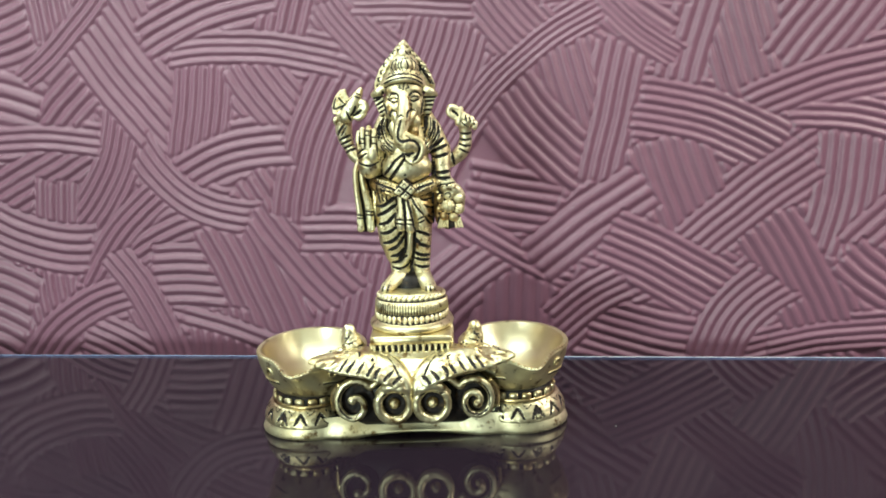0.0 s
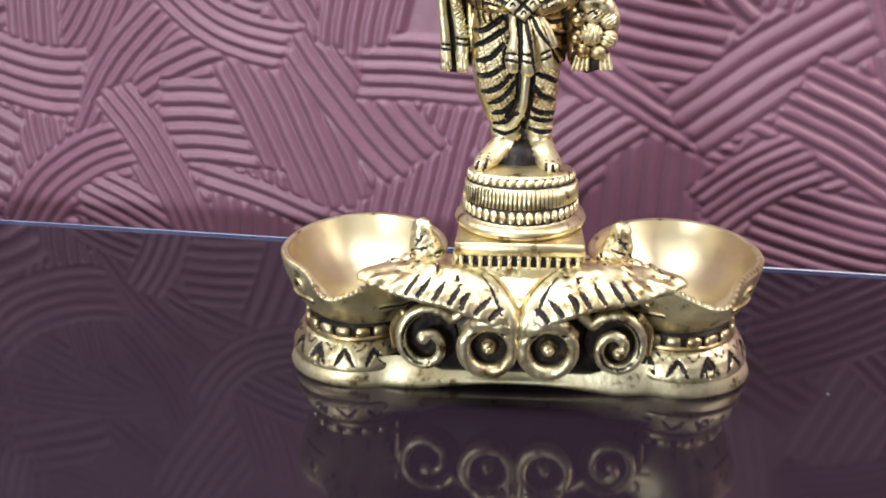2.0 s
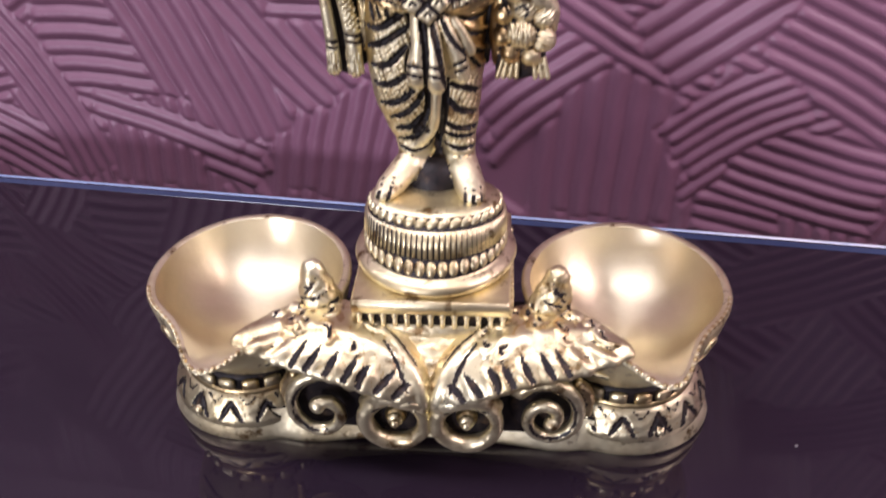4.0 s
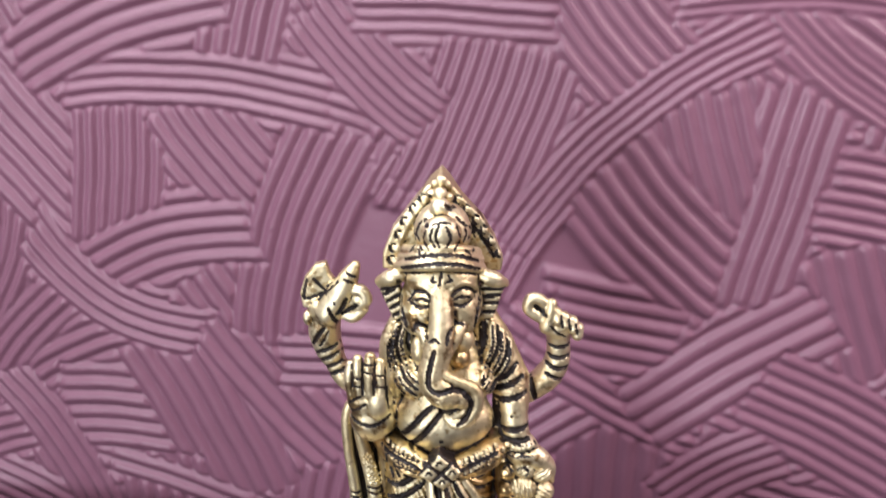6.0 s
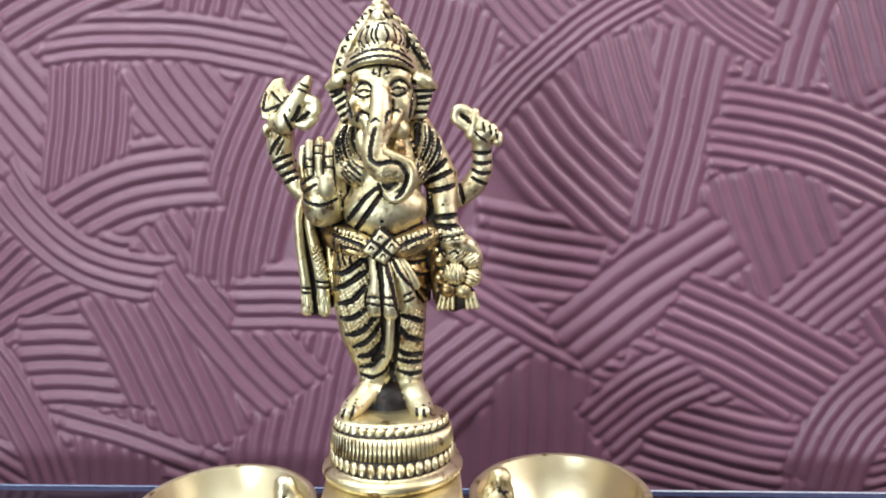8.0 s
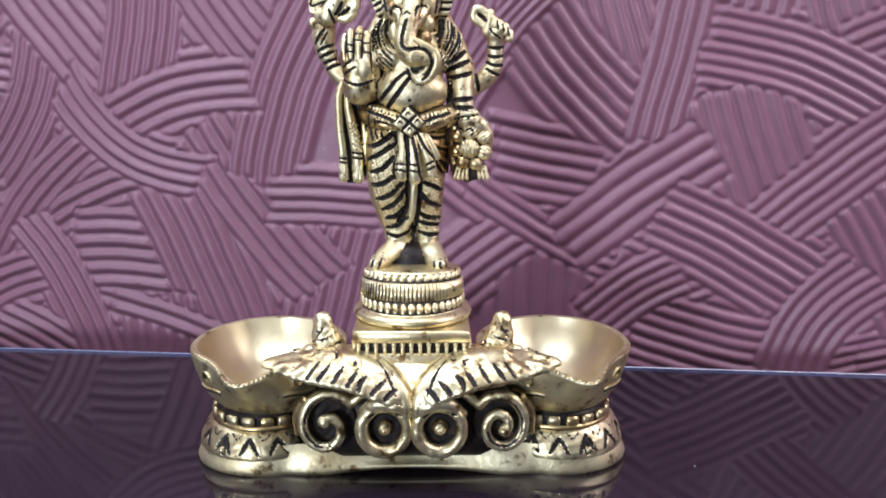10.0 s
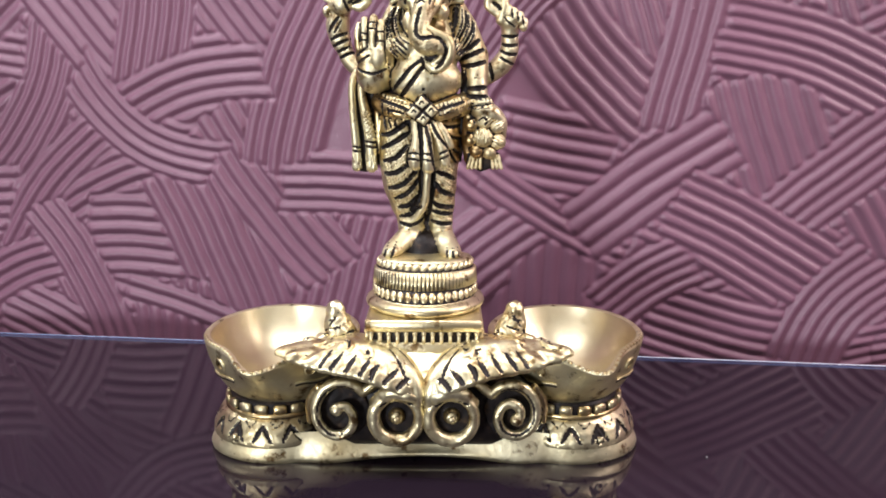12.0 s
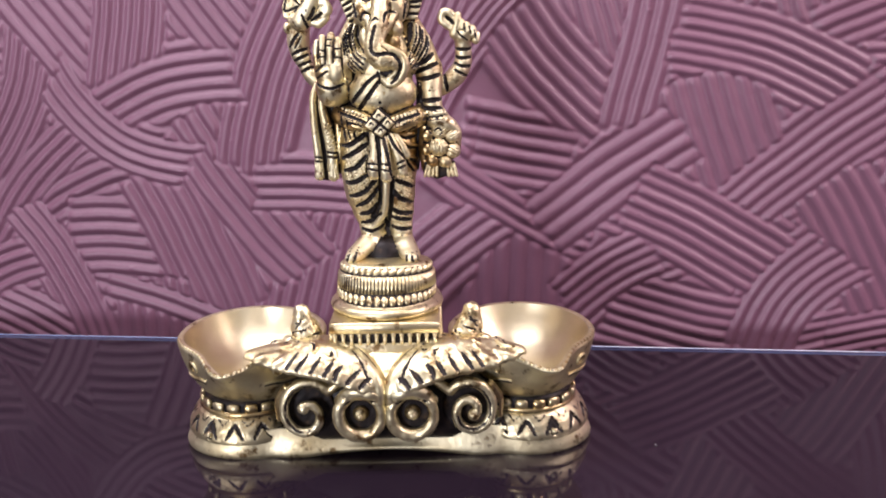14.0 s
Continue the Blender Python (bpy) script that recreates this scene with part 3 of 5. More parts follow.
    def beads(self, pts, r, gap, slot=0):
        self.line(pts, r * 1.1, 0.1)
        for x, y, z in self.traced(pts, gap):
            self.ball((x, y - r * 0.2, z), (r * 0.9, r, r * 1.15), slot, 0.12)

    def grain(self, outline, heading, pitch, depth):
        """Fine tooling in parallel within an outline."""
        p = np.array(outline)
        sl, x, y, z = self.window((p[:, 0].min(), self.lo[1], p[:, 1].min()), (p[:, 0].max(), 50.0, p[:, 1].max()), 0.3)
        mask = np.clip(-self.inside(outline, x[:, :, 0], z[0]) / 0.5, 0, 1)
        c, s = math.cos(math.radians(heading)), math.sin(math.radians(heading))
        u = (x[:, :, 0] * c + z[0] * s) / pitch
        wob = np.sin(x[:, :, 0] * 2.3 + z[0] * 1.7) * 0.8
        self.f[sl] += (depth * mask * np.sin(2 * math.pi * u + wob))[:, None, :]

    def stain(self, outline, slot=3, share=0.6):
        """Brown or black left on the metal within an outline, in blots."""
        p = np.array(outline)
        sl, x, y, z = self.window((p[:, 0].min(), self.lo[1], p[:, 1].min()), (p[:, 0].max(), 50.0, p[:, 1].max()), 0.2)
        d = self.inside(outline, x[:, :, 0], z[0])[:, None, :]
        blot = (np.sin(x * 1.9 + z * 0.7) + np.sin(z * 2.3 - x * 1.1 + 1.0) + np.sin(x * 4.1 + z * 3.3 + y)) / 3 + 0.0 * y
        self.m[sl][(d < 0.35 * blot) & (blot < share * 2 - 1 + 0.1) & (self.m[sl] == 0)] = slot

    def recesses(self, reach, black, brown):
        """Black wash in the deep creases and brown beside it; this also paints shade there."""
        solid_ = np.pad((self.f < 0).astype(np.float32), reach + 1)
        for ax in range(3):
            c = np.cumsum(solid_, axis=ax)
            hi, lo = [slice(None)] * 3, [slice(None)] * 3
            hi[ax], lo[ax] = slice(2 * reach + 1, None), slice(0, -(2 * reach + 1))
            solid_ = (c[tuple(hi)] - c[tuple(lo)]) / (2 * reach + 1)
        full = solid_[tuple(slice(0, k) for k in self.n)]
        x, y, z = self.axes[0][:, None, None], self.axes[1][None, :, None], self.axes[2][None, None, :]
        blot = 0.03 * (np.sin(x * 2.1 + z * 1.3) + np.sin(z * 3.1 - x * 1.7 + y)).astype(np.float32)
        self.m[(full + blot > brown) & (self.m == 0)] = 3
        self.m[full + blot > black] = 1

    def mesh(self, name, materials, smooth=True):
        f, n = self.f, self.n
        ins = f < 0
        count = sum(ins[a:n[0] - 1 + a, b:n[1] - 1 + b, c:n[2] - 1 + c].astype(np.int8) for a in (0, 1) for b in (0, 1) for c in (0, 1))
        ci = np.argwhere((count > 0) & (count < 8))
        index = np.full(n - 1, -1, np.int64)
        index[tuple(ci.T)] = np.arange(len(ci))
        corner = [(a, b, c) for a in (0, 1) for b in (0, 1) for c in (0, 1)]
        val = [f[ci[:, 0] + a, ci[:, 1] + b, ci[:, 2] + c] for a, b, c in corner]
        total, hits = np.zeros((len(ci), 3)), np.zeros(len(ci))
        for i, p in enumerate(corner):
            for j, q in enumerate(corner):
                if j > i and sum(abs(u - v) for u, v in zip(p, q)) == 1:
                    cross = (val[i] < 0) != (val[j] < 0)
                    t = np.where(cross, val[i] / np.where(cross, val[i] - val[j], 1), 0)
                    total += cross[:, None] * (np.array(p) + t[:, None] * (np.array(q) - np.array(p)))
                    hits += cross
        co = self.lo + self.cell * (ci + total / hits[:, None])
        faces, slots = [], []
        for ax in range(3):
            u, v = (ax + 1) % 3, (ax + 2) % 3
            a = [slice(None)] * 3
            b = [slice(None)] * 3
            a[ax], b[ax] = slice(0, -1), slice(1, None)
            e = np.argwhere(ins[tuple(a)] != ins[tuple(b)])
            e = e[(e[:, u] > 0) & (e[:, v] > 0) & (e[:, u] < n[u] - 1) & (e[:, v] < n[v] - 1)]
            du, dv = np.eye(3, dtype=int)[u], np.eye(3, dtype=int)[v]
            quad = np.stack([index[tuple((e - i * du - j * dv).T)] for i, j in ((1, 1), (0, 1), (0, 0), (1, 0))], -1)
            first = ins[tuple(e.T)]
            quad[~first] = quad[~first][:, ::-1]
            faces.append(quad)
            far = e + np.eye(3, dtype=int)[ax]
            near = np.abs(f[tuple(e.T)]) < np.abs(f[tuple(far.T)])
            slots.append(np.where(near, self.m[tuple(e.T)], self.m[tuple(far.T)]))
        quads, slots = np.concatenate(faces), np.concatenate(slots)
        co[:, 1] += self.back + self.lean * np.maximum(0.0, co[:, 2] - 60)
        me = bpy.data.meshes.new(name)
        me.vertices.add(len(co))
        me.vertices.foreach_set("co", (co * 0.001).astype(np.float32).ravel())
        me.loops.add(quads.size)
        me.loops.foreach_set("vertex_index", quads.astype(np.int32).ravel())
        me.polygons.add(len(quads))
        me.polygons.foreach_set("loop_start", np.arange(len(quads), dtype=np.int32) * 4)
        me.polygons.foreach_set("material_index", slots.astype(np.int32))
        me.polygons.foreach_set("use_smooth", np.ones(len(quads), dtype=bool))
        me.update(calc_edges=True)
        for m in materials:
            me.materials.append(m)
        return me


# base plate: a low peanut-shaped casting that joins the two feet
def base_plate():
    s = Shape()
    seg = 96

    def outline(a, grow):
        x = 66.0 * math.cos(a)
        lobe = math.sqrt(max(0.0, 1 - ((abs(x) - 45.5) / 20.6) ** 2)) * 20.6 if abs(x) > 38 else 0.0
        waist = 16.5 + 2.6 * (abs(x) / 40) ** 2
        y = max(lobe, waist if abs(x) < 42 else 0.0)
        y = lobe if abs(x) > 42 else max(y, waist)
        return x, y * (1 if math.sin(a) >= 0 else -1), grow
    levels = [(-1.4, 0.0), (-0.2, 0.6), (0.0, 1.5), (-0.5, 3.0), (-1.5, 5.0), (-3.0, 7.0), (-5.4, 8.8)]
    rows = []
    for grow, z in levels:
        row = []
        for j in range(seg):
            a = 2 * math.pi * (j + 0.5) / seg
            x, y, _ = outline(a, 0)
            d = math.hypot(x, y)
            lift = 1.4 * max(0.0, 1 - (abs(x) / 26) ** 2) if z < 2 else 0.0
            row.append((x * 0.975 * (1 + grow / d) - 1.6, y * (0.98 if abs(x) < 30 else 0.98 - (0.12 if y < 0 else 0.02) * min(1.0, (abs(x) - 30) / 8)) * (1 + grow / d), z + lift))
        rows.append(row)
    s.grid(rows, 0, close_v=True)
    # black top, for the shade in the gaps under the scrolls
    s.fan(rows[-1], (0, 0, 9.5), 1)
    s.fan(rows[0], (0, 0, 0.4), 0, True)
    return s


def core():
    """The body of the casting behind the scrolls, black for the shade between them."""
    s = Shape()
    s.block((-27, -19.6, 6), (24, 6, 27.5), 1, 3.0)
    return s


part("base_plate", base_plate(), METALS, lamp, "heavy cast brass base plate")
part("core", core(), OLD_METALS, lamp, "brass body behind the scrolls, coloured black for shade")


def lamp_foot(side):
    """The round foot under a bowl, with a worn zigzag of petals, a pearl in each."""
    cx = side * 44.0 - 1.7
    s = Sculpt((cx - 23, -23, 3.5), (cx + 23, 24, 14.5), 0.4)
    s.turned((cx, 1.4), [(6.0, 5.0), (19.6, 5.0), (19.5, 6.8), (18.5, 9.2), (17.0, 11.8), (15.2, 13.6), (6.0, 13.8)])
    n = 14
    for i in range(n):
        a = 2 * math.pi * (i + 0.3) / n
        h = math.pi / n

        def at(r, z, da):
            return (cx + r * math.cos(a + da), 1.4 + r * math.sin(a + da), z)
        tip = 11.0 + 0.5 * math.sin(i * 2.3 + side)
        s.carve([at(19.6, 6.8, -h * 0.62), at(18.5, 9.2, -h * 0.28), at(17.4, tip, 0.0)], [0.3, 0.6, 0.35])
        s.carve([at(19.6, 6.8, h * 0.62), at(18.5, 9.2, h * 0.28), at(17.4, tip, 0.0)], [0.3, 0.6, 0.35])
        if (i + (side > 0)) % 3 == 0:
            s.carve([at(19.6, 7.2, 0.0), at(18.6, 9.2, 0.0)], [1.1, 0.5])
            s.ball(at(19.2, 7.4, 0.0), 0.9, 0, 0.15)
        s.carve([at(17.0, 12.2, h - 0.10), at(18.2, 10.8, h), at(17.0, 12.2, h + 0.10)], [0.2, 0.4, 0.2])
    s.crumple(0.08, 4.4)
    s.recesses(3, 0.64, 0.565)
    return s


def stud_ring(side):
    cx = side * 43.5 - 1.7
    s = Shape()
    s.lathe((cx, 0, 0), [(14.6, 12.0), (15.0, 13.0), (14.3, 16.0), (14.4, 17.0), (12.6, 17.8)], 64, 1)
    s.lathe((cx, 0, 0), [(15.0, 12.9), (16.0, 13.5), (15.2, 14.2)], 64, 3)
    n = 18
    for i in range(n):
        a = 2 * math.pi * i / n
        turn = Matrix.Rotation(a, 3, "Z")
        base = len(s.v)
        s.block((14.2, -2.05 + 0.15 * (i % 3), 14.2), (15.8, 2.05 - 0.2 * (i % 2), 16.9), 0 if i % 7 else 3, 0.45)
        s.v[base:] = [(cx + q.x, q.y, q.z) for q in (turn @ Vector(p) for p in s.v[base:])]
    return s


def bowl(side):
    """A shallow dish with a pinched spout that points to the front."""
    cx, cy = 0.0, 0.0
    s = Shape()
    seg = 96
    spout = math.radians(-90 + (-7 if side < 0 else 13))

    def rim_scale(a, up):
        d = (a - spout + math.pi) % (2 * math.pi) - math.pi
        pull = math.exp(-(d / 0.27) ** 2)
        neck = math.exp(-((abs(d) - 0.62) / 0.24) ** 2)
        return 1 + up * (0.34 * pull - 0.03 * neck), pull, neck
    inner = [(0.955, 34.3), (0.925, 32.6), (0.885, 30.4), (0.81, 27.4), (0.69, 24.4), (0.52, 22.0), (0.26, 20.6), (0.12, 20.3), (0.0004, 20.2)]
    outer = [(0.58, 16.2), (0.66, 16.6), (0.79, 19.2), (0.91, 23.2), (1.0, 29.0), (1.04, 33.0), (1.045, 34.0), (1.02, 34.5), (0.975, 34.5), (0.955, 34.3)]

    def ring(f, z, inside):
        up = max(0.0, (z - 20.0) / 14.0) ** 1.6
        row = []
        for j in range(seg):
            a = 2 * math.pi * j / seg
            k, pull, neck = rim_scale(a, up)
            r = 22.0 * f * k
            back = max(0.0, math.sin(a))
            dz = up * (-2.8 * math.exp(-(abs((a - spout + math.pi) % (2 * math.pi) - math.pi) / 0.40) ** 1.5) + 1.0 * back)
            row.append((cx + r * math.cos(a), cy + r * math.sin(a), z + dz))
        return row
    s.grid([ring(f, z, False) for f, z in outer], 0, close_v=True)
    s.grid([ring(f, z, True) for f, z in inner], 2, close_v=True)
    def skin(a, z, lift):
        f = float(np.interp(z, [q[1] for q in outer[:6]], [q[0] for q in outer[:6]]))
        up = max(0.0, (z - 20.0) / 14.0) ** 1.6
        r = 22.0 * f * rim_scale(a, up)[0] + lift
        return (cx + r * math.cos(a), cy + r * math.sin(a), z - 1.0 * up)
    for turn in (-1, 1):
        for lift, thick, slot in ((0.02, 0.42, 0), (0.18, 0.18, 3)):
            curl = []
            for q in range(13):
                w = math.radians(200 - 36 * q)
                grow = (1.0 - 0.055 * q) * (1.0 if slot == 0 else 0.80)
                curl.append(skin(spout + turn * (0.66 - 0.115 * grow * math.cos(w)), 28.8 + 2.5 * grow * math.sin(w), lift))
            s.stripe(curl, thick, slot, 2)
        s.stripe([skin(spout + turn * (0.45 + 0.07 * q), 24.9 + 0.25 * math.sin(q), 0.1) for q in range(8)], 0.3, 0, 2)
        s.stripe([skin(spout + turn * (0.45 + 0.07 * q), 24.1 + 0.25 * math.sin(q), 0.1) for q in range(8)], 0.22, 1, 2)
    for j in range(60):
        a = spout + (j / 59 - 0.5) * 2.3
        k, pull, neck = rim_scale(a, 1.0)
        r = 22.4 * k
        z = 34.4 - 2.8 * math.exp(-(abs((j / 59 - 0.5) * 2.3) / 0.40) ** 1.5)
        s.ball((cx + r * math.cos(a), cy + r * math.sin(a), z), (0.62, 0.62, 0.6), 0 if j % 2 else 3, 4, 6)
    return s


MID = -1.0


def rosette(side):
    """A heavy ring, hooded by the leaf above, round a blackened hollow."""
    cx, cz = MID + side * 7.5, 18.3
    s = Sculpt((cx - 12, -31, 7), (cx + 12, -10, 31), 0.33)
    s.slab([(cx + 6.8 * math.cos(a), cz + 7.2 * math.sin(a)) for a in [math.pi * i / 12 for i in range(24)]], -24.2, -13.0, 1)
    s.tube([(cx + 6.2 * math.sin(a), -26.4 - 0.5 * math.cos(a), cz + 6.7 * math.cos(a)) for a in [2 * math.pi * i / 16 for i in range(17)]], [1.75 + 0.25 * math.cos(2 * math.pi * i / 16 + 2.4) for i in range(17)], 0, 0.2)
    s.tube([(cx + side * 6.2, -25.0, cz + 4.0), (cx + side * 2.0, -27.2, cz + 7.6), (cx - side * 3.6, -27.8, cz + 7.4), (cx - side * 7.0, -26.4, cz + 4.6)], [1.4, 2.0, 2.2, 1.0], 0, 0.4)
    s.carve([(cx + 4.4, -28.0, cz + 4.6), (cx, -29.2, cz + 5.6), (cx - 4.4, -28.0, cz + 4.4)], [0.25, 0.45, 0.25])
    s.carve([(cx - side * 7.4, -27.0, cz + 6.0), (cx - side * 4.0, -29.4, cz + 8.8), (cx, -29.0, cz + 9.2)], [0.3, 0.4, 0.3])
    s.crumple(0.10, 5.0)
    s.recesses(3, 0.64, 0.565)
    return s


def boss(side):
    s = Shape()
    cx, cy, cz = MID + side * 7.5, -25.4, 18.2
    s.ball((cx, cy + 0.8, cz), (2.4, 1.8, 2.4), 3, 8, 12)
    s.ball((cx, cy - 0.6, cz), (1.8, 1.2, 1.8), 0, 8, 12)
    s.ball((cx, cy - 1.9, cz), (1.0, 0.8, 1.0), 0, 6, 10)
    return s


def scroll(side):
    """A thick spiral that winds in to a hooked end, grooved along its back."""
    cx, cz = MID + side * (23.4 if side < 0 else 24.5), 17.9
    s = Sculpt((cx - 14, -29, 6), (cx + 14, -8, 33), 0.33)
    s.slab([(cx + 8.0 * math.cos(a), cz + 8.2 * math.sin(a)) for a in [math.pi * i / 12 for i in range(24)]], -20.6, -11.0, 1)
    pts, rad = [], []
    for i in range(26):
        u = i / 25
        a = math.radians(40 + (430 if side < 0 else 540) * u)
        r = 7.0 * (1 - u) ** 0.9 + (1.9 if side < 0 else 1.2)
        pts.append((cx - side * r * 0.96 * math.cos(a), -22.4 - 2.0 * u, cz + r * math.sin(a) * 1.12))
        rad.append(1.55 - 0.25 * u + (0.5 if i == 25 else 0.0))
    s.tube(pts, rad, 0, 0.15)
    s.tube([(cx - side * 13.0, -22.0, cz + 10.6), (cx - side * 9.6, -22.4, cz + 8.6), pts[0]], [1.0, 1.4, 1.5], 0, 0.3)
    s.carve([(p[0] * 0.9 + cx * 0.1, p[1] - q * 0.98, p[2] * 0.9 + cz * 0.1) for p, q in zip(pts[1:15], rad[1:15])], [0.28] * 14)
    s.tube([(cx + side * 6, -20, cz + 6.8), (cx + side * 8.6, -18.6, cz + 2.0), (cx + side * 9.0, -18, cz - 4)], [1.2, 1.4, 0.9], 3, 0.4)
    s.crumple(0.08, 4.2)
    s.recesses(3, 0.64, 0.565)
    return s


def leaf(side):
    """A broad curled acanthus leaf from the middle seam out to the bowl, slashed along its lip."""
    s = Sculpt(((-45.0 if side < 0 else -4.0), -33.0, 20.0), ((2.0 if side < 0 else 43.0), -4.0, 42.0), 0.36)

    def at(points):
        return spline([(MID + side * x, y, z) for x, y, z in points], [1] * len(points), 12)[0]
    lip = at([(0.9, -27.4, 25.4), (6.0, -28.8, 27.0), (12.0, -29.0, 29.6), (18.0, -28.2, 31.4), (25.0, -26.6, 32.2), (32.0, -25.0, 33.2), (40.0, -23.4, 35.6)])
    crest = at([(0.9, -25.4, 27.6), (6.0, -23.8, 32.4), (13.0, -22.2, 35.4), (20.0, -20.4, 36.6), (26.0, -18.6, 36.4), (31.0, -17.6, 36.0), (39.0, -21.4, 36.2)])
    tail = at([(3.0, -20.5, 30.6), (9.0, -15.6, 34.6), (15.0, -13.0, 36.0), (20.0, -11.0, 36.0), (25.0, -10.0, 35.2), (29.0, -9.6, 34.6), (37.0, -18.0, 35.6)])
    n = len(lip)

    def surf(t, u, lift=0.0):
        i = max(0, min(n - 1, int(round(t * (n - 1)))))
        p = lip[i].lerp(crest[i], min(u, 1.0)) if u <= 1 else crest[i].lerp(tail[i], u - 1)
        return p + Vector((0, -0.75, 0.66) if u < 1 else (0, -0.3, 0.95)) * lift
    for u, w in ((0.0, 1.2), (0.2, 1.6), (0.4, 1.8), (0.6, 1.9), (0.8, 1.9), (1.0, 1.9), (1.2, 1.8), (1.4, 1.7), (1.6, 1.7), (1.8, 1.6), (2.0, 1.5)):
        s.tube([surf(i / 8, u) for i in range(9)], [w * 0.7] + [w] * 5 + [w * 0.9, w * 0.7, w * 0.35], 0, 1.0)
    s.crumple(0.06, 5.6)
    # crumpled ornament over the top
    rng = random.Random(7 + side)
    for j in range(11):
        t, u = rng.uniform(0.22, 0.92), rng.uniform(0.85, 1.85)
        turn = rng.uniform(0.5, 2.4)
        curl = [surf(t + 0.045 * math.cos(turn + q), u + 0.22 * math.sin(turn + q), 1.75) for q in (0, 1.1, 2.2, 3.3, 4.2)]
        s.tube(curl, [0.35, 0.55, 0.65, 0.55, 0.3], 0 if j % 3 else 3, 0.25)
        s.carve([surf(t + 0.02 * math.cos(turn + q), u + 0.10 * math.sin(turn + q), 1.8) for q in (0.4, 1.6, 2.8)], [0.2, 0.34, 0.2])
    # scalloped lip with long slashes
    for j in range(9):
        t = 0.12 + 0.092 * j + 0.008 * (j * 7 % 3)
        s.tube([surf(t + 0.045, 0.0, 0.1), surf(t + 0.01, 0.25, 0.9), surf(t - 0.03, 0.55, 1.0)], [1.3, 1.45, 0.9], 0, 0.7)
    for j in range(7):
        t = 0.19 + 0.092 * j + 0.008 * (j * 7 % 3)
        s.carve([surf(t, -0.02, 1.3), surf(t - 0.035, 0.26, 2.1), surf(t - 0.09, 0.66, 2.4)], [0.5, 0.72, 0.25])
    # smooth band along the seam, that rolls over into the ring below
    s.tube([(MID + side * 1.6, -27.0, 22.6), (MID + side * 1.7, -27.6, 25.8), (MID + side * 3.0, -26.0, 29.6), (MID + side * 6.6, -21.8, 33.6), (MID + side * 12.0, -16.8, 36.4)], [1.3, 1.7, 2.0, 1.8, 1.1], 0, 0.5)
    s.carve([(MID + side * 4.2, -29.0, 28.8), (MID + side * 6.2, -26.0, 33.0), (MID + side * 9.4, -21.8, 36.6)], [0.25, 0.32, 0.2])
    s.carve([(MID + side * 1.6, -26.4, 30.2), (MID + side * 5.0, -22.2, 34.6), (MID + side * 10.0, -17.6, 37.4)], [0.2, 0.3, 0.2])
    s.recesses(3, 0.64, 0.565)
    return s


def finial(side):
    """A small folded bud between the pedestal and a bowl, with a ruff of crumpled petals."""
    x, y = MID + side * 24.6, -9.6
    s = Sculpt((x - 14, -20.0, 31.0), (x + 14, -3.0, 48.0), 0.36)
    s.ball((x - side * 0.6, y - 0.6, 36.8), (4.6, 4.0, 4.2), 0, 0.8)
    s.ball((x + side * 0.4, y, 40.0), (3.9, 3.2, 3.6), 0, 1.2)
    s.ball((x + side * 0.9, y + 0.3, 43.4), (2.7, 2.4, 3.2), 0, 1.0)
    for dx, dy, z, r in ((4.2, -3.6, 36.2, 2.2), (7.6, -5.8, 36.0, 2.0), (-4.4, -3.0, 35.8, 2.3), (-7.8, -4.2, 35.4, 2.0), (10.4, -7.0, 35.4, 1.6), (1.2, -5.6, 35.6, 2.2)):
        s.ball((x + side * dx, y + dy, z), (r * 1.15, r, r * 0.85), 3 if dx == 1.2 else 0, 0.3)
    for k in range(3):
        z = 36.6 + 2.7 * k
        w = 4.4 - 0.7 * k
        s.carve([(x - w * side, y - 2.2, z + 2.2), (x - side * 0.6, y - 4.3 + 0.6 * k, z + 0.6), (x + w * 0.9 * side, y - 2.4, z - 0.6)], [0.15, 0.26, 0.15])
    s.carve([(x - side * 1.0, y - 1.8, 45.6), (x + side * 0.4, y - 2.6, 43.0), (x + side * 2.4, y - 3.0, 40.0)], [0.15, 0.24, 0.15])
    for dx in (-8.0, -4.2, 3.6, 8.0):
        s.carve([(x + side * dx, y - 2.0, 38.4), (x + side * dx * 0.98, y - 5.2, 38.0), (x + side * (dx + 0.8), y - 8.4, 36.4)], [0.2, 0.28, 0.2])
    s.crumple(0.18, 3.4)
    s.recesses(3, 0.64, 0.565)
    return s


for side_ in (-1, 1):
    part("foot", lamp_foot(side_), OLD_METALS, lamp, "round brass foot with a zigzag of petals")
    part("stud_ring", stud_ring(side_), OLD_METALS, lamp, "dark ring set with brass studs")
    dish = part("bowl", bowl(side_), METALS, lamp, "shallow brushed brass dish with a pinched spout")
    dish.location = (0.001 * (side_ * 42.2 - 1.7), 0.002, 0.0)
    r_ob = part("rosette", rosette(side_), OLD_METALS, lamp, "round brass boss ring with blackened ground")
    part("boss", boss(side_), OLD_METALS, r_ob)
    part("scroll", scroll(side_), OLD_METALS, lamp, "spiral brass scroll on blackened ground")
    part("leaf", leaf(side_), OLD_METALS, lamp, "curled brass acanthus leaf with black slashes")
    part("finial", finial(side_), OLD_METALS, lamp, "small folded brass bud")

# pedestal: a square block, a row of dentils, and a round drum
PX, PY = -1.2, -0.5


def boxed(lo, hi, slot, bevel):
    s = Shape()
    s.block(lo, hi, slot, bevel)
    return s


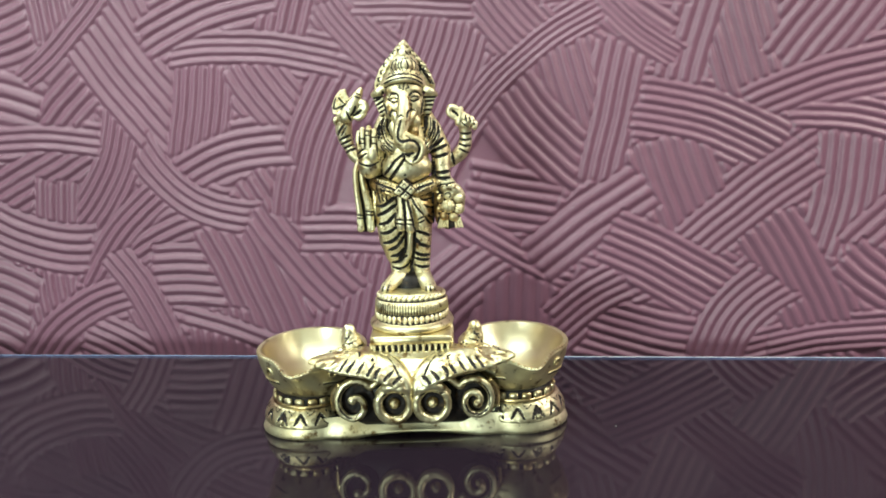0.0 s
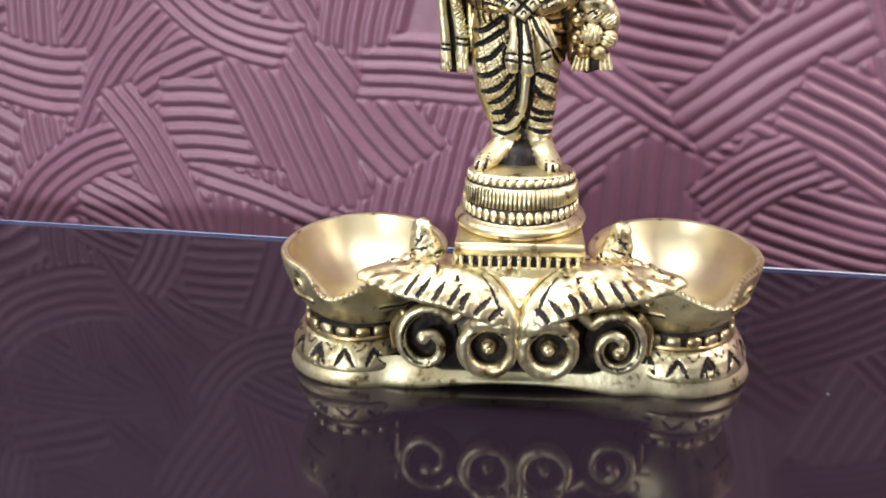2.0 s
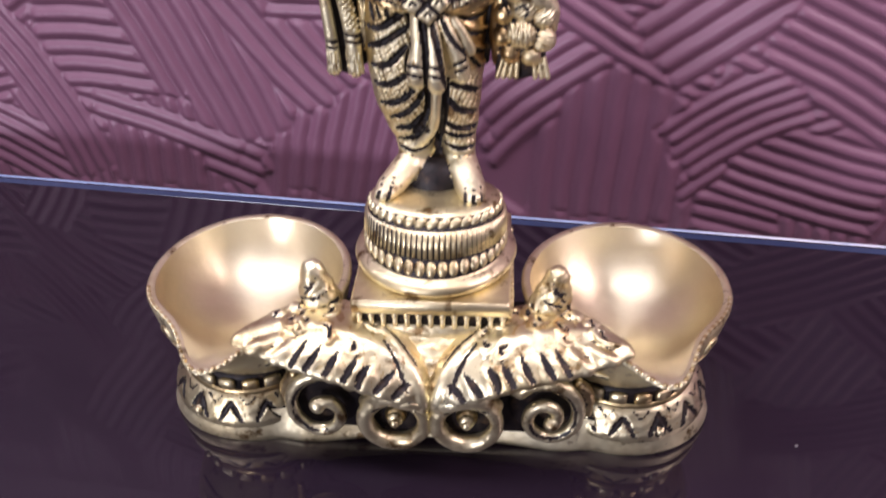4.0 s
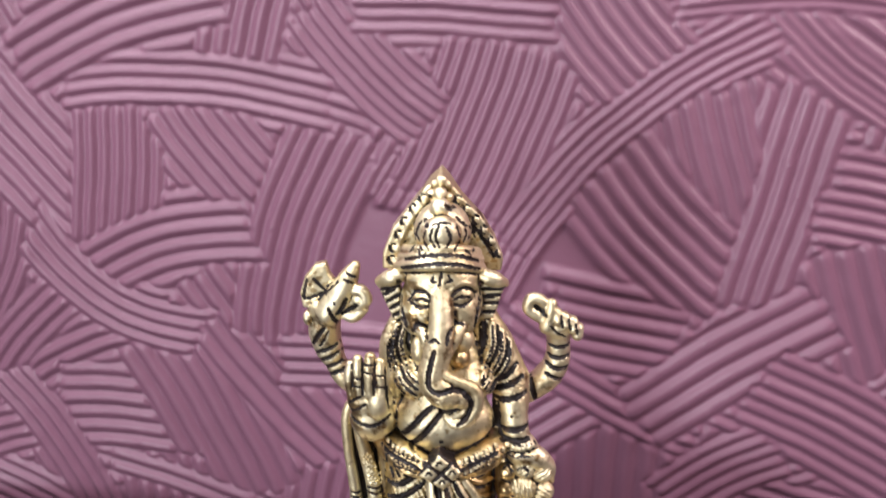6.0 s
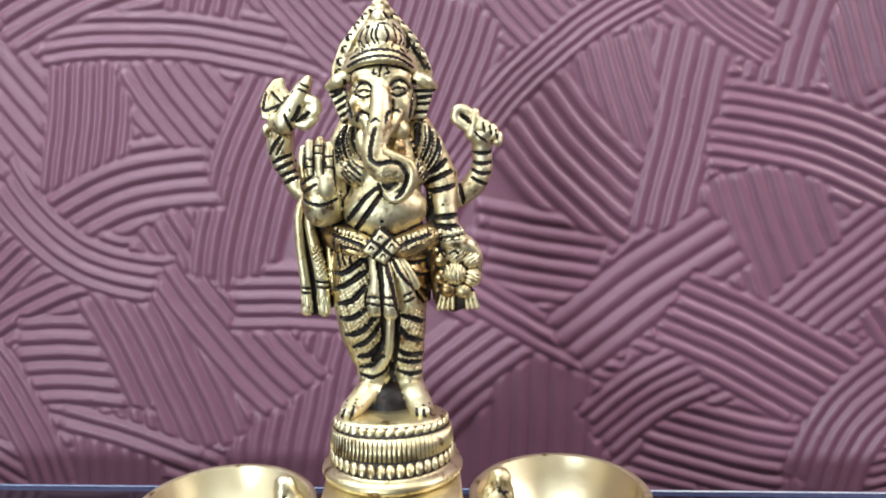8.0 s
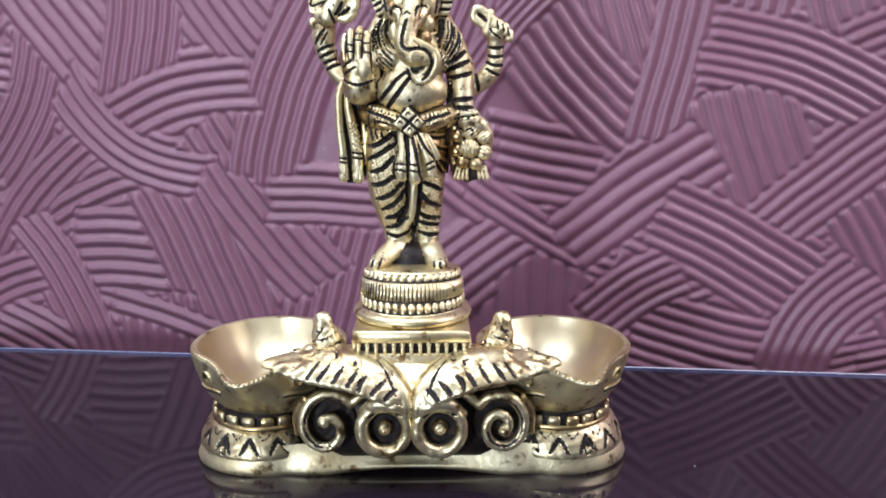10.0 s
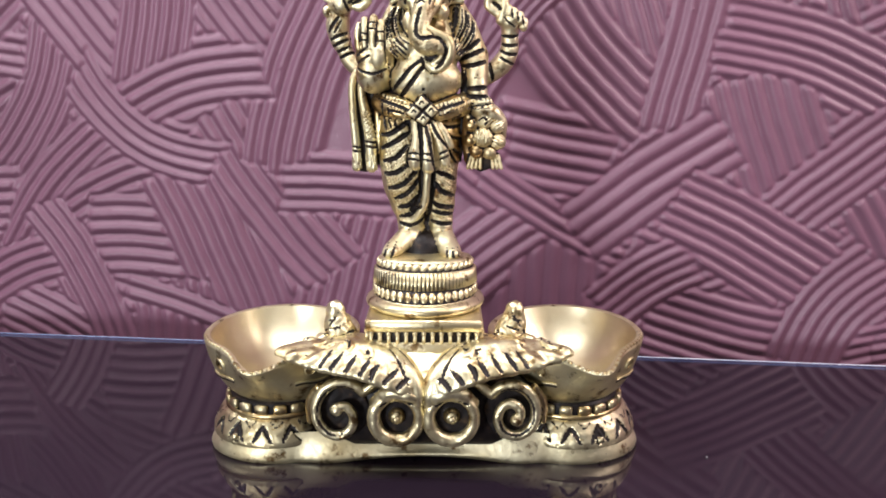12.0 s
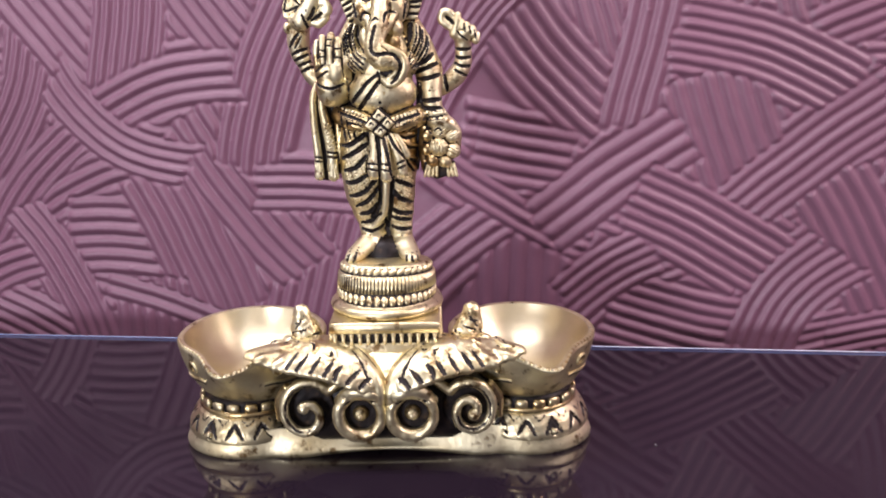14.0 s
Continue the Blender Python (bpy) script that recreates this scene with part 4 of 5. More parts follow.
def apron_plate():
    """The sloping stained plate between the two leaves, below the block."""
    s = Shape()
    rows = []
    for i in range(13):
        u = i / 12
        half = 15.5 * (1 - u) + 0.4
        rows.append([(PX + half * (2 * k / 8 - 1), -17.0 - 8.6 * u, 35.0 - 8.6 * u + 0.5 * math.sin(i * 2.1 + k * 1.7)) for k in range(9)])
    s.grid(rows, lambda i, k: (0, 0, 3, 0, 0, 3, 3)[(i * 5 + k * 3) % 7])
    return s


def leaned_back(s):
    """The drum grows shallower towards its top."""
    s.v = [(x, PY + (y - PY) * (1 - 0.40 * max(0.0, z - 46.9) / 10.9) + 0.10 * max(0.0, z - 46.9), z) for x, y, z in s.v]
    return s


def drum():
    s = Shape()
    profile = [(15.6, 43.2), (16.9, 43.9), (17.3, 44.9), (16.9, 45.9), (15.6, 46.7), (14.7, 46.9), (14.9, 47.2), (14.7, 49.9), (14.3, 50.2),
               (15.0, 50.4), (14.7, 54.4), (14.2, 54.7), (13.7, 54.9), (13.6, 56.9), (13.2, 57.5), (9.0, 57.7), (0.003, 57.8)]

    def slots(k, j):
        if k in (5, 6, 7):
            return 1
        if k == 9:
            return 1 if j % 4 == 1 else 0
        if k in (11, 12):
            return 1
        return 0
    s.lathe((PX, PY, 0), profile, 320, slots, lambda a, k: 0.2 * math.cos(80 * a) if k in (9, 10) else 0.0)
    return leaned_back(s)


def bead_ring(radius, z, n, size, tilt=0.0):
    s = Shape()
    for i in range(n):
        a = 2 * math.pi * i / n
        s.ball((PX + radius * math.cos(a), PY + radius * math.sin(a), z), size, 0, 6, 8, Matrix.Rotation(a, 3, "Z") @ Matrix.Rotation(tilt, 3, "X"))
    return leaned_back(s)


part("plinth", boxed((PX - 17.0, PY - 17.5, 30.0), (PX + 17.0, PY + 17.0, 36.8), 0, 0.6), OLD_METALS, lamp, "square brass plinth")
frieze = part("frieze", boxed((PX - 15.4, PY - 16.6, 36.0), (PX + 15.4, PY + 15.6, 41.0), 1, 0.3), OLD_METALS, lamp, "blackened frieze with small brass dentils")
part("cap_slab", boxed((PX - 16.2, PY - 18.0, 40.0), (PX + 16.2, PY + 16.8, 43.4), 0, 0.5), OLD_METALS, lamp, "square brass slab under the drum")
drop = Shape()
drop.block((-0.5, -0.8, -1.9), (0.5, 0.7, 0.9), 0, 0.25)
drop.ball((0, -0.4, 1.1), (0.75, 0.7, 0.9), 0, 6, 8)
drop_me = drop.mesh("dentil", METALS)
for face_ in range(3):
    for i_ in range(13):
        w_ = -14.6 + 29.2 * i_ / 12
        spot_ = ((PX + w_, PY - 16.9, 0), (PX + 15.7, PY + w_, 90), (PX - 15.7, PY + w_, -90))[face_]
        ob_ = new("dentil", drop_me)
        ob_.parent = frieze
        ob_.matrix_local = pose(0.001 * spot_[0], 0.001 * spot_[1], 0.0384, 0, 0, spot_[2])
part("sloping_plate", apron_plate(), OLD_METALS, lamp, "stained brass plate between the leaves")
drum_ob = part("drum", drum(), OLD_METALS, lamp, "round brass drum with a reeded band")
part("bead_ring", bead_ring(14.7, 48.6, 40, (0.7, 1.18, 1.35)), OLD_METALS, drum_ob)
part("bead_ring", bead_ring(13.6, 56.0, 36, (0.7, 1.55, 0.85), 0.5), OLD_METALS, drum_ob)


# ---- the statue: one mesh ----
def statue():
    s = Sculpt((-32.0, -15.0, 56.0), (30.0, 15.5, 162.0), 0.28)
    s.back, s.lean = 5.0, 0.012
    # mound, feet and toes
    s.ball((-1.6, 0.8, 55.6), (6.4, 5.2, 7.8), 1)
    # black slabs put in for the dark gap between the legs
    s.slab([(-6.0, 84.0), (4.0, 84.0), (3.0, 60.0), (-5.0, 60.0)], 2.0, 5.0, 1)
    s.slab([(-5.5, 62.2), (2.1, 61.9), (2.6, 52.9), (-7.7, 53.0)], 2.0, 6.0, 1)
    s.tube([(-4.9, 3, 63.4), (-6.9, 0, 61.8), (-9.9, -4, 59.6), (-11.5, -7.5, 58.9)], [3.0, 2.7, 2.45, 1.7], wide=1.25)
    s.tube([(3.2, 3, 63.0), (4.5, 0, 61.2), (6.1, -4, 58.9), (6.8, -7.5, 58.4)], [2.8, 2.7, 2.55, 1.75], wide=1.25)
    for a in ([(-9.5, 61.6), (-10.9, 57.7)], [(-11.8, 61.2), (-13.1, 57.7)], [(5.2, 60.2), (5.3, 56.2)], [(6.9, 60.2), (7.2, 56.1)], [(8.3, 60.2), (9.0, 56.9)]):
        s.line(a, 0.32)
    # legs, and the pleat that hangs between them
    s.tube([(-5.5, 3, 63.3), (-5.8, 2.6, 68.2), (-6.7, 2.2, 73.2), (-7.6, 2, 78.7), (-8.0, 2, 85.4), (-8.3, 2.4, 93.2), (-8.6, 3, 99.7)], [3.7, 4.1, 5.2, 6.2, 6.62, 6.50, 6.00])
    s.tube([(3.4, 3, 62.9), (3.3, 2.6, 67.9), (2.7, 2.2, 72.8), (2.2, 2, 78.3), (2.2, 2, 85.0), (2.5, 2.4, 92.8), (3.0, 3, 99.3)], [3.3, 3.6, 4.8, 5.8, 6.38, 6.62, 6.25])
    s.grain([(-13.3, 97.6), (-5.9, 97.3), (-2.9, 79.3), (-2.1, 66.8), (-8.5, 67.0), (-12.9, 79.7)], 128, 0.80, 0.19)
    s.grain([(-13.3, 97.6), (-5.9, 97.3), (-2.9, 79.3), (-2.1, 66.8), (-8.5, 67.0), (-12.9, 79.7)], 20, 0.95, 0.15)
    s.grain([(1.3, 83.0), (8.6, 84.0), (7.6, 73.7), (6.5, 66.5), (0.6, 66.7)], 52, 0.80, 0.19)
    s.grain([(1.3, 83.0), (8.6, 84.0), (7.6, 73.7), (6.5, 66.5), (0.6, 66.7)], 160, 0.95, 0.15)
    s.tube([(-0.3, -5, 84.4), (-0.7, -4.4, 77.7), (-1.3, -3.4, 72.7), (-3.2, -2.4, 69.1), (-6.5, -0.6, 66.3)], [1.05, 1.05, 1.05, 1.0, 0.85], k=0.2)
    for a in ([(-12.8, 81.2), (-9.6, 81.6), (-6.2, 83.8)], [(-11.5, 77.0), (-7.7, 78.2), (-4.3, 81.4), (-3.2, 83.7)], [(-9.7, 74.1), (-6.1, 75.8), (-2.9, 79.8)],
              [(-8.8, 71.4), (-5.5, 72.3), (-2.8, 75.6)], [(-8.4, 68.5), (-5.1, 69.4), (-2.2, 71.9)], [(-12.9, 84.8), (-9.4, 86.0), (-6.0, 89.5)], [(-13.5, 88.4), (-9.7, 90.4), (-5.5, 93.3)],
              [(-13.5, 92.3), (-10.5, 92.9), (-5.9, 96.3)], [(2.2, 82.0), (4.9, 80.8), (8.6, 78.6)], [(1.4, 79.4), (3.3, 76.5), (7.5, 74.2)],
              [(0.9, 72.9), (3.4, 71.6), (6.9, 71.1)], [(0.8, 70.3), (3.8, 69.5), (7.1, 68.8)], [(-8.5, 66.4), (-5.5, 66.0), (-1.9, 67.2)], [(0.9, 66.9), (3.9, 66.2), (7.0, 65.9)]):
        s.line(a, 0.66, 0.25)
    s.line([(-2.2, 82.9), (-2.3, 78.0), (-3.1, 73.3), (-5.3, 70.5)], 0.75)
    s.line([(1.1, 82.8), (0.9, 77.2), (0.2, 72.0), (-0.5, 66.7)], 0.75)
    for a in ([(-8.5, 67.4), (-5.4, 66.9), (-2.1, 68.5)], [(1.2, 67.7), (4.0, 67.2), (6.5, 67.1)]):
        s.ridge(a, 0.34)
    # body and belly
    s.tube([(-1.4, 4, 99.2), (-1.2, 3.4, 104.5), (-0.9, 3, 111.0), (-0.4, 3.5, 117.4), (-0.1, 4.6, 124.9)], [8.25, 9.00, 8.75, 8.00, 5.00], k=1.0)
    s.ball((-0.9, -1.4, 107.6), (10.25, 6.2, 6.75), k=1.6)
    s.ball((-6.3, 0, 116.7), (4.50, 5.0, 3.75), k=1.2)
    s.ball((5.3, 0, 115.6), (4.25, 5.0, 3.75), k=1.2)
    s.line([(-1.5, 105.3), (-1.5, 105.1)], 0.45)
    s.line([(-10.7, 104.3), (-7.1, 108.6), (-4.5, 111.5), (-2.2, 113.1)], 0.55)
    s.line([(-8.1, 102.9), (-4.7, 107.3), (-2.1, 110.7), (-0.3, 112.1)], 0.55)
    s.line([(-10.9, 105.0), (-10.7, 110.0), (-9.3, 113.9)], 0.5)
    s.line([(9.0, 104.3), (9.1, 109.3), (7.8, 113.5)], 0.5)
    # waist cloth, belts of beads, and the fall of cloth beside the flap
    s.tube([(-13.7, 1, 101.3), (-10.5, -3.6, 100.5), (-5.7, -6.6, 99.4)], [3.00, 3.25, 2.50], 3, 0.5)
    s.tube([(10.5, 1, 101.2), (7.9, -3.6, 100.3), (2.4, -6.4, 99.1)], [3.00, 3.25, 2.50], 3, 0.5)
    for a in ([(-13.7, 103.6), (-9.8, 102.5), (-5.0, 101.1)], [(-11.8, 101.3), (-8.9, 100.4), (-5.6, 98.6)], [(2.4, 100.8), (5.9, 101.7), (9.9, 102.8)], [(2.3, 98.5), (5.9, 99.7), (10.1, 101.0)]):
        s.beads(a, 0.50, 0.85)
    for a in ([(-14.0, 102.4), (-9.9, 101.2), (-5.3, 99.6)], [(-11.2, 99.5), (-8.0, 98.7), (-5.9, 97.3)], [(2.4, 99.5), (6.1, 100.7), (10.1, 101.8)]):
        s.line(a, 0.42)
    s.ridge([(-9.8, 98.5), (-7.8, 98.1), (-5.9, 97.3)], 0.5)
    for a in ([(3.0, 97.0), (6.3, 97.9), (9.3, 99.3)], [(3.0, 96.0), (6.2, 95.4), (9.2, 95.8)], [(3.2, 94.7), (5.9, 92.8), (9.1, 91.7)], [(3.6, 93.2), (6.0, 89.8), (8.7, 87.6)], [(5.2, 89.3), (6.9, 86.4), (8.6, 84.3)]):
        s.ridge(a, 0.55, 0.2, 3)
        s.line([(x, z - 0.9) for x, z in a], 0.36)
    for a in ([(-13.1, 101.3), (-13.0, 97.6), (-12.2, 93.8)], [(-11.4, 100.0), (-11.4, 96.3), (-10.7, 94.3)], [(-9.6, 97.5), (-9.4, 94.9), (-7.2, 94.3)]):
        s.line(a, 0.28)
    s.stain([(-14.7, 103.9), (-5.7, 101.6), (-6.2, 94.6), (-13.9, 90.0)], 3, 0.92)
    s.stain([(-15.1, 100.2), (-11.5, 97.5), (-12.7, 84.8), (-14.7, 84.9)], 3, 0.9)
    s.stain([(9.3, 100.6), (12.8, 100.4), (12.3, 82.6), (8.8, 82.7)], 3, 0.9)
    s.stain([(2.3, 97.0), (10.2, 103.0), (9.8, 84.0), (5.1, 84.2)], 3, 0.95)
    # pleated flap with a hem
    s.tube([(-3.8, -6.6, 97.6), (-3.3, -8.2, 91.9), (-3.8, -8.7, 86.8), (-3.7, -8.6, 84.7)], [1.25, 1.62, 2.00, 1.88], k=0.2)
    s.tube([(-1.3, -7.2, 97.0), (-0.6, -8.4, 90.9), (-0.3, -8.8, 85.9), (-0.1, -8.6, 83.8)], [1.12, 1.62, 1.88, 1.88], k=0.2)
    s.tube([(0.4, -6.8, 96.9), (2.6, -7.4, 91.9), (4.1, -7, 87.6), (4.5, -6.8, 84.7)], [1.00, 1.38, 1.62, 1.50], k=0.2)
    s.tube([(1.6, -6.2, 97.3), (4.4, -6.6, 93.3), (6.0, -6.2, 89.6)], [0.88, 1.00, 1.12], k=0.2)
    s.line([(-2.8, 96.2), (-2.2, 92.1), (-2.1, 87.6), (-2.2, 82.1)], 0.62)
    s.line([(-0.9, 95.6), (0.2, 91.4), (0.9, 87.5), (1.8, 82.7)], 0.5)
    s.line([(0.8, 96.1), (2.6, 92.6), (4.8, 89.8), (6.4, 86.7)], 0.4)
    s.line([(-5.7, 96.3), (-4.9, 91.6), (-6.0, 86.5), (-5.7, 83.0)], 0.5)
    for a in ([(-5.7, 87.7), (-4.0, 88.0), (-2.3, 87.4)], [(-5.7, 86.2), (-4.1, 86.3), (-2.4, 85.7)], [(-1.6, 87.8), (-0.1, 87.6), (1.4, 87.1)], [(-1.6, 86.2), (-0.1, 85.9), (1.6, 85.5)],
              [(2.9, 87.3), (4.2, 88.1), (5.7, 88.5)], [(3.1, 85.8), (4.4, 86.5), (6.2, 87.2)]):
        s.line(a, 0.24)
    s.grain([(2.6, 86.2), (6.4, 87.0), (6.8, 82.6), (2.8, 82.7)], 20, 0.8, 0.16)
    # square clasp with four fields
    s.slab([(-1.9, 104.0), (3.0, 99.5), (-1.3, 94.9), (-6.5, 98.9)], -9.4, -5.0, 1, 0.15)
    s.slab([(-1.9, 103.5), (2.5, 99.5), (-1.2, 95.5), (-6.0, 98.8)], -9.9, -6.0, 0, 0.15)
    s.line([(-4.1, 101.3), (-1.6, 99.4), (0.8, 97.3)], 0.36)
    s.line([(0.5, 101.6), (-1.6, 99.4), (-3.9, 97.0)], 0.36)
    for a in ((-1.9, 101.5), (-4.1, 99.1), (-1.4, 97.2), (0.7, 99.5)):
        s.line([(a[0] - 0.6, a[1]), (a[0], a[1] + 0.7), (a[0] + 0.6, a[1])], 0.2)
    # scarf that hangs under the raised palm
    # black slab fills the gap behind the strips
    s.slab([(-21.6, 107.0), (-10.9, 105.4), (-13.5, 88.6), (-14.3, 83.4), (-18.3, 80.9), (-22.3, 81.3)], 2.0, 4.6, 1)
    s.tube([(-20.3, 1.4, 110.9), (-22.0, 1, 106.4), (-21.9, 0.6, 98.0), (-21.2, 0.6, 89.5), (-21.1, 0.6, 82.8)], [0.88, 1.12, 1.12, 1.25, 1.50], k=0.2)
    s.tube([(-18.0, 0.6, 109.4), (-19.4, 0, 105.0), (-18.1, 0.2, 96.9), (-17.0, 0.4, 89.8), (-16.8, 0.6, 82.6)], [0.88, 1.12, 1.50, 1.62, 1.62], k=0.2)
    s.tube([(-15.1, 0.6, 102.7), (-14.7, 0.6, 95.2), (-14.4, 1, 87.2)], [0.88, 1.00, 0.88], 3, k=0.2)
    s.grain([(-19.4, 99.2), (-16.3, 99.1), (-14.8, 90.6), (-18.0, 90.7)], 45, 0.86, 0.22)
    s.grain([(-19.4, 99.2), (-16.3, 99.1), (-14.8, 90.6), (-18.0, 90.7)], -45, 0.86, 0.22)
    s.grain([(-22.7, 105.8), (-20.5, 105.7), (-19.6, 88.8), (-22.2, 88.9)], 60, 0.7, 0.08)
    s.grain([(-22.7, 87.0), (-14.4, 86.7), (-14.2, 80.4), (-23.0, 80.8)], 5, 0.72, 0.20)
    for a in ([(-22.4, 88.7), (-19.4, 88.3)], [(-22.4, 87.5), (-19.5, 87.1)], [(-18.5, 90.2), (-15.2, 89.8)], [(-18.3, 88.8), (-15.0, 88.4)]):
        s.line(a, 0.26)
    # shoulders under a shawl with dotted borders
    s.tube([(-8.7, 5, 127.7), (-10.2, 4, 121.5), (-10.7, 4, 114.8), (-11.8, 4, 108.7)], [3.00, 4.25, 4.00, 3.25], k=0.8)
    s.tube([(7.8, 5, 126.9), (9.9, 4, 120.8), (12.1, 3.4, 115.1), (13.3, 2, 110.1)], [3.00, 4.25, 4.25, 3.62], k=0.8)
    for a, w in (([(-10.1, 127.2), (-11.2, 123.2), (-10.0, 118.5), (-6.3, 114.5)], 0.62), ([(-8.6, 127.2), (-9.4, 123.4), (-8.0, 119.4), (-5.4, 117.6)], 0.55), ([(-11.6, 125.2), (-12.3, 121.6), (-11.1, 116.7), (-8.8, 114.1)], 0.5),
                 ([(9.2, 127.1), (9.3, 123.5), (8.0, 119.9), (7.0, 117.5)], 0.62), ([(11.1, 125.6), (11.0, 122.0), (9.4, 118.4), (7.4, 115.8)], 0.62), ([(12.7, 123.4), (12.6, 120.2), (10.8, 117.1), (8.6, 114.5)], 0.55)):
        s.ridge(a, w * 1.25, 0.15)
        s.line(a, 0.22, 0.05)
    for a in ([(-9.3, 127.4), (-10.4, 123.4), (-9.2, 119.0), (-6.0, 116.0)], [(-7.7, 127.4), (-8.1, 123.8), (-6.8, 120.8), (-5.1, 119.3)], [(-10.8, 126.3), (-11.8, 122.5), (-10.6, 117.6), (-7.5, 114.3)],
              [(7.8, 127.6), (7.7, 124.0), (6.8, 120.9)], [(10.2, 126.6), (10.3, 123.0), (8.7, 119.1), (6.9, 116.5)], [(12.1, 124.6), (11.9, 121.2), (10.1, 117.6), (7.9, 115.0)]):
        s.line(a, 0.36)
    s.grain([(-12.6, 126.0), (-8.6, 127.2), (-6.6, 117.0), (-9.8, 114.2), (-12.4, 118.0)], 72, 0.72, 0.15)
    s.grain([(7.2, 127.0), (12.8, 124.4), (12.4, 118.6), (9.6, 115.4), (7.2, 116.4)], 108, 0.72, 0.15)
    s.stain([(-7.4, 128.1), (-4.5, 128.0), (-4.7, 118.3), (-6.8, 119.9)], 1, 0.8)
    s.stain([(6.6, 127.7), (8.5, 128.1), (8.1, 122.8), (6.3, 120.9)], 1, 0.9)
    # sleeve, armband and cuff of the lowered arm
    s.tube([(13.0, 3, 114.4), (13.3, 1.4, 110.1), (13.5, 0.2, 106.9), (14.0, -0.6, 102.6), (15.2, -1.4, 99.9)], [3.88, 3.38, 3.00, 2.88, 3.50], k=0.4)
    for a in ([(9.3, 115.2), (11.6, 116.6), (14.1, 118.7)], [(9.0, 113.5), (12.0, 114.6), (15.2, 116.0)], [(9.2, 111.5), (12.4, 111.7), (16.1, 112.8)], [(10.4, 110.2), (10.5, 105.5), (10.9, 103.5)],
              [(11.0, 105.3), (13.7, 105.4), (17.1, 105.8)], [(10.9, 103.1), (14.4, 103.0), (18.1, 103.3)], [(11.1, 100.0), (14.3, 100.4), (18.5, 100.7)]):
        s.line(a, 0.62, 0.2)
    s.beads([(11.1, 101.5), (14.3, 101.5), (18.3, 101.9)], 0.6, 0.75)
    s.line([(13.0, 108.2), (13.1, 108.0)], 0.4)
    s.grain([(9.6, 116.0), (15.7, 116.5), (16.1, 112.5), (9.5, 112.0)], 100, 0.66, 0.16)
    # black slab fills the gap between the arm and the body
    s.slab([(9.2, 111.8), (11.3, 111.7), (11.3, 100.5), (9.3, 84.0), (7.8, 84.1)], 0.5, 4.0, 1)
    # hand and the heap of sweets
    s.tube([(14.6, -1.6, 99.2), (17.6, -2.0, 98.4), (20.2, -1.4, 96.0), (21.0, -0.8, 92.0)], [2.6, 2.6, 2.0, 1.2], k=0.5)
    s.tube([(11.7, 0.4, 98.4), (11.2, 0.2, 91.7), (11.5, 0.6, 85.0)], [1.75, 1.88, 1.50], 3, 0.4)
    s.ball((15.8, -0.4, 92.0), (5.60, 3.2, 6.25), 1)
    for a, w, slot in (((15.7, -2.9, 96.2), 2.15, 0), ((19.2, -2.6, 94.8), 2.0, 0), ((12.1, -2.2, 95.0), 1.8, 3), ((15.4, -3.3, 91.6), 2.5, 0), ((19.6, -2.6, 90.4), 2.1, 0), ((11.9, -2.2, 90.8), 1.7, 3),
                       ((13.6, -2.4, 87.6), 1.75, 3), ((17.2, -2.6, 87.2), 1.75, 0)):
        s.ball(a, (w * 1.14, 1.8, w * 1.12), slot, 0.12)
    for a in ([(14.2, 96.6), (15.2, 97.3), (16.4, 96.5), (15.9, 95.3)], [(11.2, 96.4), (12.2, 96.8), (12.9, 95.7)]):
        s.line(a, 0.22)
    s.grain([(12.8, 94.3), (17.8, 94.2), (17.8, 89.4), (12.8, 89.4)], 5, 0.84, 0.22)
    s.grain([(13.6, 98.4), (21.6, 96.6), (21.6, 92.8), (17.8, 94.2), (14.0, 94.4)], 125, 0.84, 0.2)
    s.grain([(17.8, 92.4), (22.0, 92.2), (21.0, 88.2), (17.6, 88.6)], 60, 0.84, 0.2)
    s.slab([(11.2, 86.8), (20.2, 87.0), (20.6, 83.3), (14.8, 81.5), (10.6, 83.5)], -1.6, 1.0, 1)
    for i in range(9):
        if i not in (4, 5):
            s.tube([(12.0 + 0.99 * i, -2.2, 86.0 + 0.06 * i), (11.1 + 1.21 * i, -2.4, 82.8 + 0.00 * i)], [0.42, 0.55], k=0.1)
    # raised palm
    s.tube([(-11.7, 4, 111.3), (-13.3, 0.5, 108.2), (-15.9, -3.4, 107.9)], [3.25, 3.75, 4.00], k=0.6)
    s.ball((-15.9, -4.2, 109.8), (4.50, 3.8, 4.50), k=0.8)
    s.ball((-15.8, -5.4, 114.4), (4.62, 2.7, 4.25), k=0.8)
    s.line([(-20.4, 111.3), (-18.1, 110.0), (-14.9, 109.6), (-11.4, 111.0)], 0.32)
    s.ball((-14.0, -7, 114.3), (2.25, 1.9, 3.62), k=0.25)
    s.tube([(-19.1, -6.4, 116.3), (-19.4, -6.6, 120.0), (-19.1, -6.2, 122.6)], [1.25, 1.12, 0.88], k=0.15)
    s.tube([(-17.3, -6.8, 116.5), (-17.6, -7, 120.7), (-17.5, -6.6, 123.9)], [1.38, 1.25, 1.00], k=0.15)
    s.tube([(-15.2, -7, 116.7), (-15.2, -7.2, 121.1), (-15.0, -6.8, 124.4)], [1.50, 1.38, 1.12], k=0.15)
    s.tube([(-13.1, -6.6, 116.4), (-13.0, -6.8, 120.5), (-13.1, -6.4, 123.2)], [1.38, 1.25, 1.00], k=0.15)
